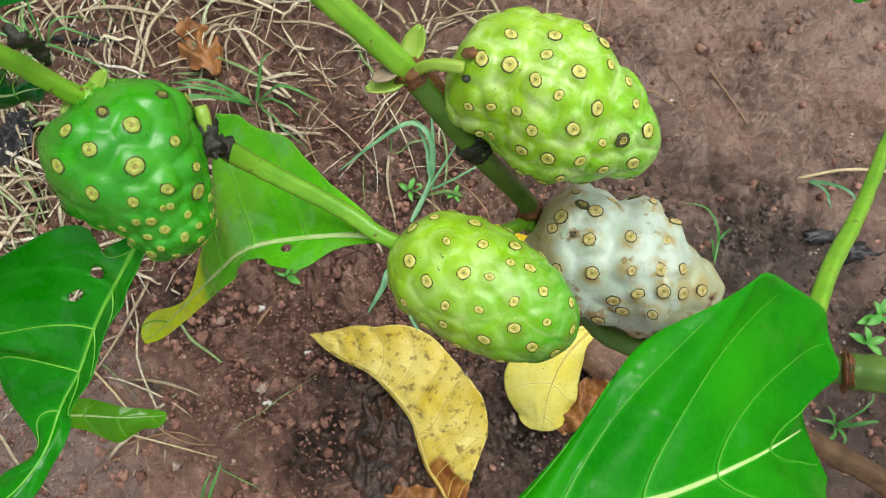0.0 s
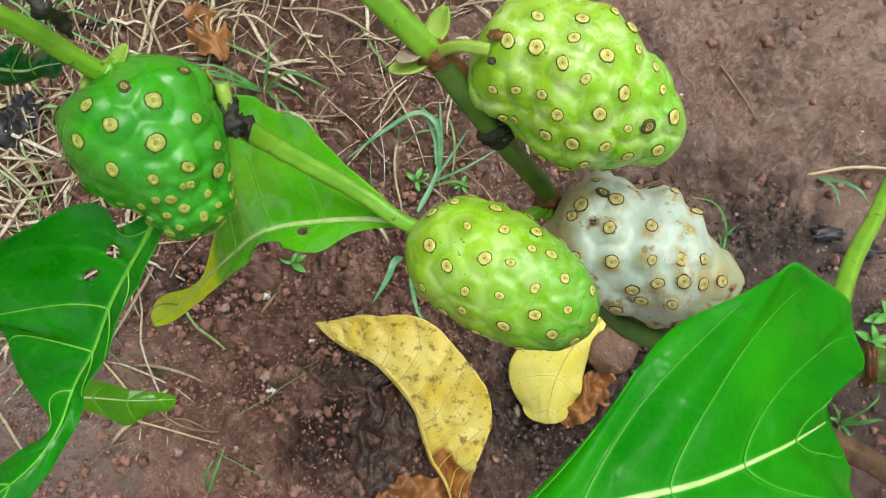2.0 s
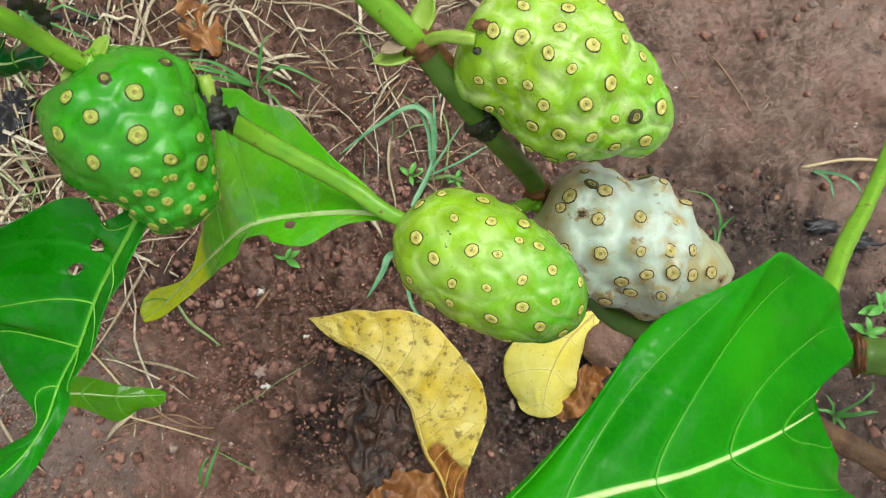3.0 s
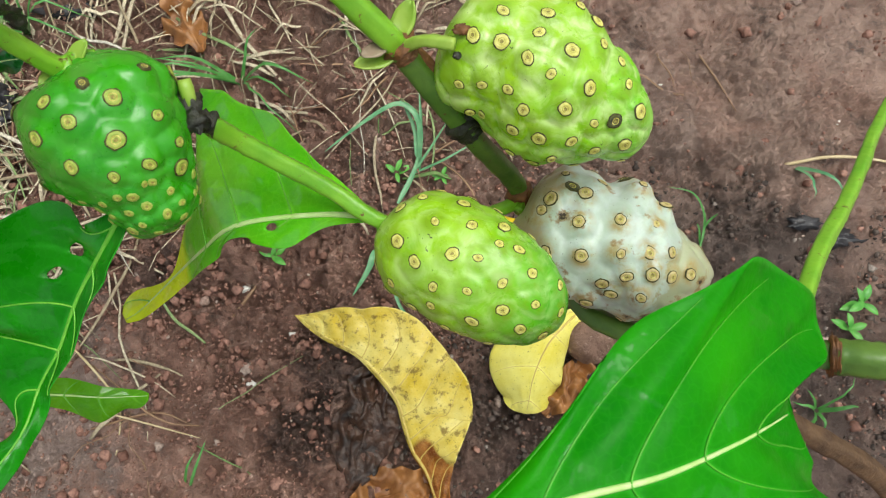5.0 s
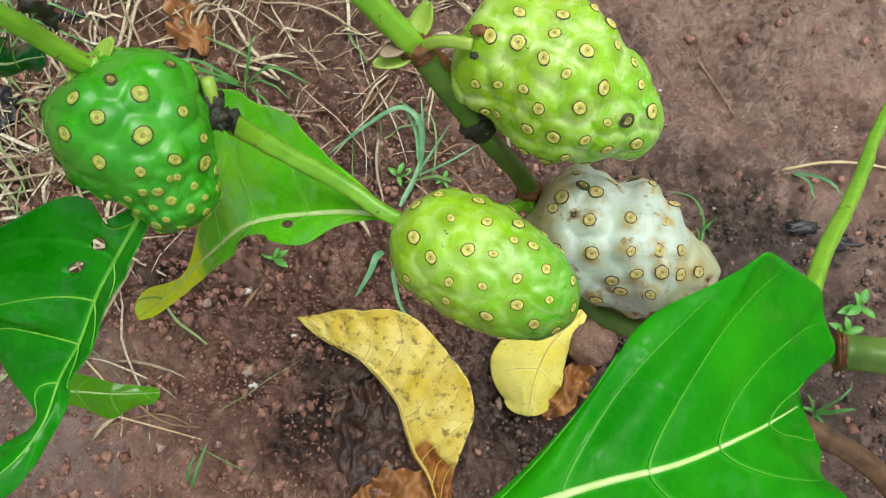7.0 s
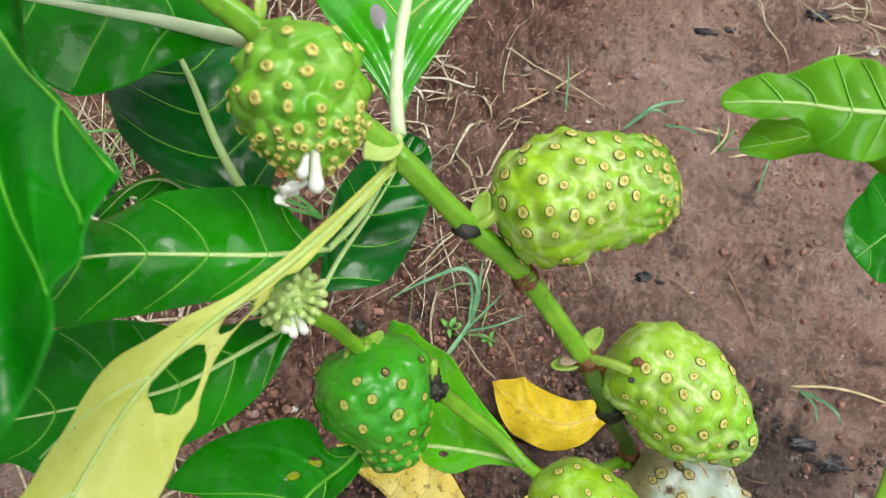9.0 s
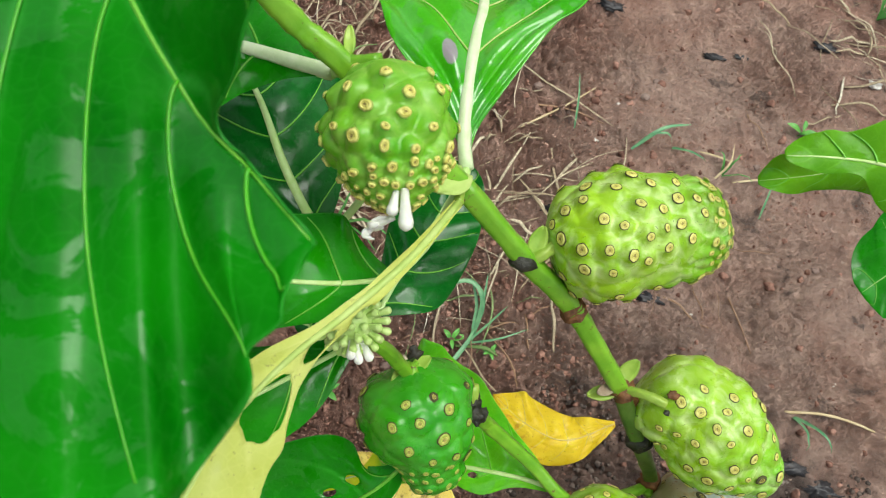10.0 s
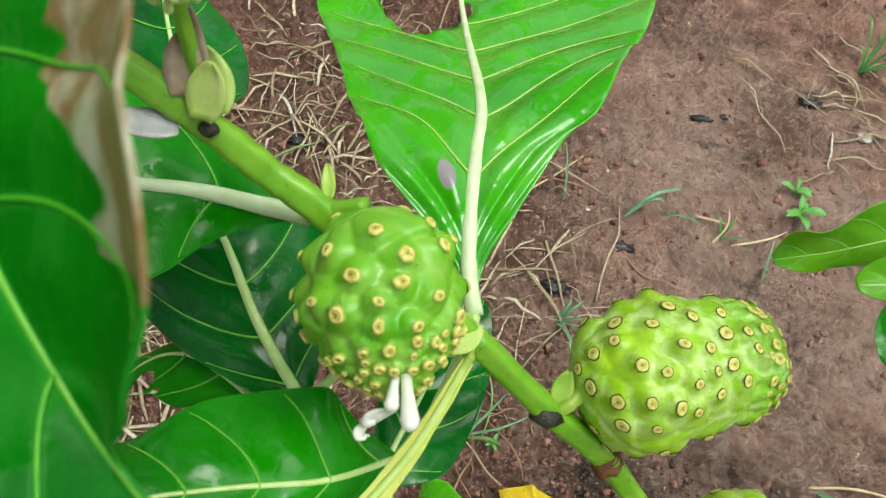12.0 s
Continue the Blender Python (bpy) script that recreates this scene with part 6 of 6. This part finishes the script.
blades("pale withered grass blades on the bare earth", [
    (0.002, [(0.464, 0.604, 0.004), (0.49, 0.594, 0.015), (0.521, 0.595, 0.005)]),
    (0.0018, [(0.484, 0.555, 0.002), (0.505, 0.583, 0.02), (0.509, 0.617, 0.03)]),
    (0.0018, [(0.52, 0.563, 0.003), (0.574, 0.579, 0.012), (0.617, 0.606, 0.006)])], STRAW)
tuft(-0.06, 0.36, 9, 0.14, GRASS, 4, "thin green grass among the straw")
tuft(-0.33, 0.44, 10, 0.13, GRASS, 5, "thin green grass among the straw")
tuft(0.42, 0.6, 2, 0.09, GRASS_BLUE, 6, "single bluish grass blade on bare earth")
tuft(0.78, 0.95, 12, 0.14, GRASS, 7, "sparse dry green grass tuft")
tuft(0.62, 0.22, 2, 0.06, GRASS_BLUE, 8, "faint grass blade on bare earth")
tuft(0.6, -0.07, 6, 0.06, GRASS, 10, "wiry pale grass blades")
tuft(0.26, 0.4, 5, 0.1, GRASS_BLUE, 11, "grass blades among the straw")
tuft(0.5, 0.57, 3, 0.05, GRASS, 12, "short pale grass on bare earth")
sprout(0.13, 0.232, 4, 0.022, 1)
sprout(0.185, 0.225, 5, 0.015, 2)
sprout(-0.02, 0.135, 4, 0.02, 3)
sprout(0.67, 0.05, 5, 0.03, 4, label="leafy green weed at the edge of the bare earth")
sprout(0.65, 0.02, 4, 0.022, 5)
sprout(0.629, 0.634, 6, 0.036, 6)
sprout(0.628, 0.675, 4, 0.028, 7)


# ---- crumbs, pebbles, flecks ----
def thing_blob(name, label, category, x, y, size, mat, seed, group="", rough=0.3, sink=0.35, freq=1.6):
    z = ground_z(x, y) + size[2] * (1 - sink)
    ob = part(name, blob((x, y, z), size, seed, rough, 3, freq), mat, None)
    return tagged(ob, label, category, group)


thing_blob("clod", "round brown clod of earth beside the fallen leaf", "clod", 0.345, 0.02, (0.03, 0.026, 0.026), CLOD, 4, rough=0.2)
for i, (x, y, r) in enumerate([(0.684, 0.278, 0.007), (-0.045, -0.012, 0.006), (-0.053, 0.098, 0.006), (0.003, 0.043, 0.004), (0.49, 0.73, 0.006), (0.33, 0.66, 0.004), (0.47, 0.34, 0.004), (0.76, 0.8, 0.012), (0.3, 0.59, 0.005)]):
    thing_blob("fleck", "white fleck of fallen petal on the soil", "petal", x, y, (r, r * 0.6, r * 0.35), WHITE_BIT, 40 + i, "white flecks", 0.6)
for i, (x, y, r) in enumerate([(0.255, 0.453, 0.018), (0.484, 0.79, 0.012), (0.405, 0.35, 0.016), (0.3, 0.84, 0.016), (0.53, 0.8, 0.009), (0.66, 0.13, 0.02), (0.62, 0.15, 0.015), (-0.14, 0.62, 0.014), (0.68, 0.86, 0.016), (0.35, 0.53, 0.016), (-0.28, 0.47, 0.03)]):
    thing_blob("debris", "black scrap of rotten leaf on the soil", "debris", x, y, (r * 1.2, r * 0.5, r * 0.25), DEBRIS, 60 + i, "black scraps", 1.1, 0.4, 3.0)
for i, (x, y, r) in enumerate([(0.2, 0.66, 0.008), (0.37, 0.68, 0.007), (0.39, 0.72, 0.006), (0.24, 0.6, 0.005), (0.56, 0.6, 0.006), (-0.15, 0.2, 0.008), (0.05, 0.18, 0.007), (0.66, 0.45, 0.006)]):
    thing_blob("pebble", "small earthy pebble on the soil", "pebble", x, y, (r, r * 0.8, r * 0.6), PEBBLE, 80 + i, "pebbles", 0.4)


def lump_field(name, label, mat, count, lo, hi, power, seed, detail, thick):
    """Crumbs and clods half sunk in the earth, crowded where thick(x, y) is high; joined, with an island each."""
    rng = np.random.RandomState(seed)
    ico = bmesh.new()
    bmesh.ops.create_icosphere(ico, subdivisions=detail, radius=1)
    base = np.array([v.co[:] for v in ico.verts])
    tris = np.array([[v.index for v in f.verts] for f in ico.faces])
    ico.free()
    verts, faces = [], []
    n = 0
    for _ in range(count):
        x, y = -0.45 + 1.42 * rng.rand(), -0.24 + 1.45 * rng.rand()
        if rng.rand() > thick(x, y):
            continue
        r = lo + (hi - lo) * rng.rand() ** power
        rot = np.array(Euler((rng.rand() * 6, rng.rand() * 6, rng.rand() * 6)).to_matrix())
        pts = base * (0.55 + 0.7 * rng.rand(len(base), 1)) * r * np.array((1, 0.6 + 0.4 * rng.rand(), 0.55 + 0.35 * rng.rand()))
        verts.append(pts @ rot.T + np.array((x, y, ground_z(x, y) + r * (-0.1 + 0.4 * rng.rand()))))
        faces.append(tris + n)
        n += len(base)
    me = bpy.data.meshes.new(name)
    me.from_pydata(np.vstack(verts).tolist(), [], np.vstack(faces).tolist())
    me.materials.append(mat)
    for p in me.polygons:
        p.use_smooth = True
    tagged(new(name, me), label, "soil", kind="stuff")


def loose(x, y):
    """How crumbly the earth is at a place."""
    k = 0.5 + 1.1 * noise.noise((x * 4.0, y * 4.0, 7.0)) + 0.6 * noise.noise((x * 11, y * 11, 3.0))
    near = 0.12 if math.hypot(x - 0.47, y + 0.12) < 0.33 else 1.0 if x < 0.3 and y < 0.4 else 0.15
    return max(0.4 if x < 0.3 else 0.04, min(1.0, k)) * near


CRUMB = island_material("soil_crumb", (0.21, 0.1, 0.07), (0.46, 0.25, 0.185), (0.5, 0.38, 0.31))
lump_field("soil_clods", "crumbly clods of damp red earth", CRUMB, 26000, 0.002, 0.009, 3.0, 12, 2, loose)
lump_field("soil_crumbs", "fine crumbs of red earth on the ground", CRUMB, 100000, 0.001, 0.0032, 1.6, 13, 1, loose)
# darker crumbs over the dark zone of the soil
DARK_CRUMB = island_material("dark_crumb", (0.05, 0.036, 0.03), (0.15, 0.11, 0.09), (0.34, 0.28, 0.24), (0.02, 0.016, 0.014))
lump_field("dark_crumbs", "dark crumbs of earth below the shrub", DARK_CRUMB, 45000, 0.0012, 0.006, 2.4, 14, 1, lambda x, y: 0.8 if math.hypot(x - 0.47, y + 0.12) < 0.36 + 0.12 * noise.noise((x * 9, y * 9, 1.0)) else 0.0)
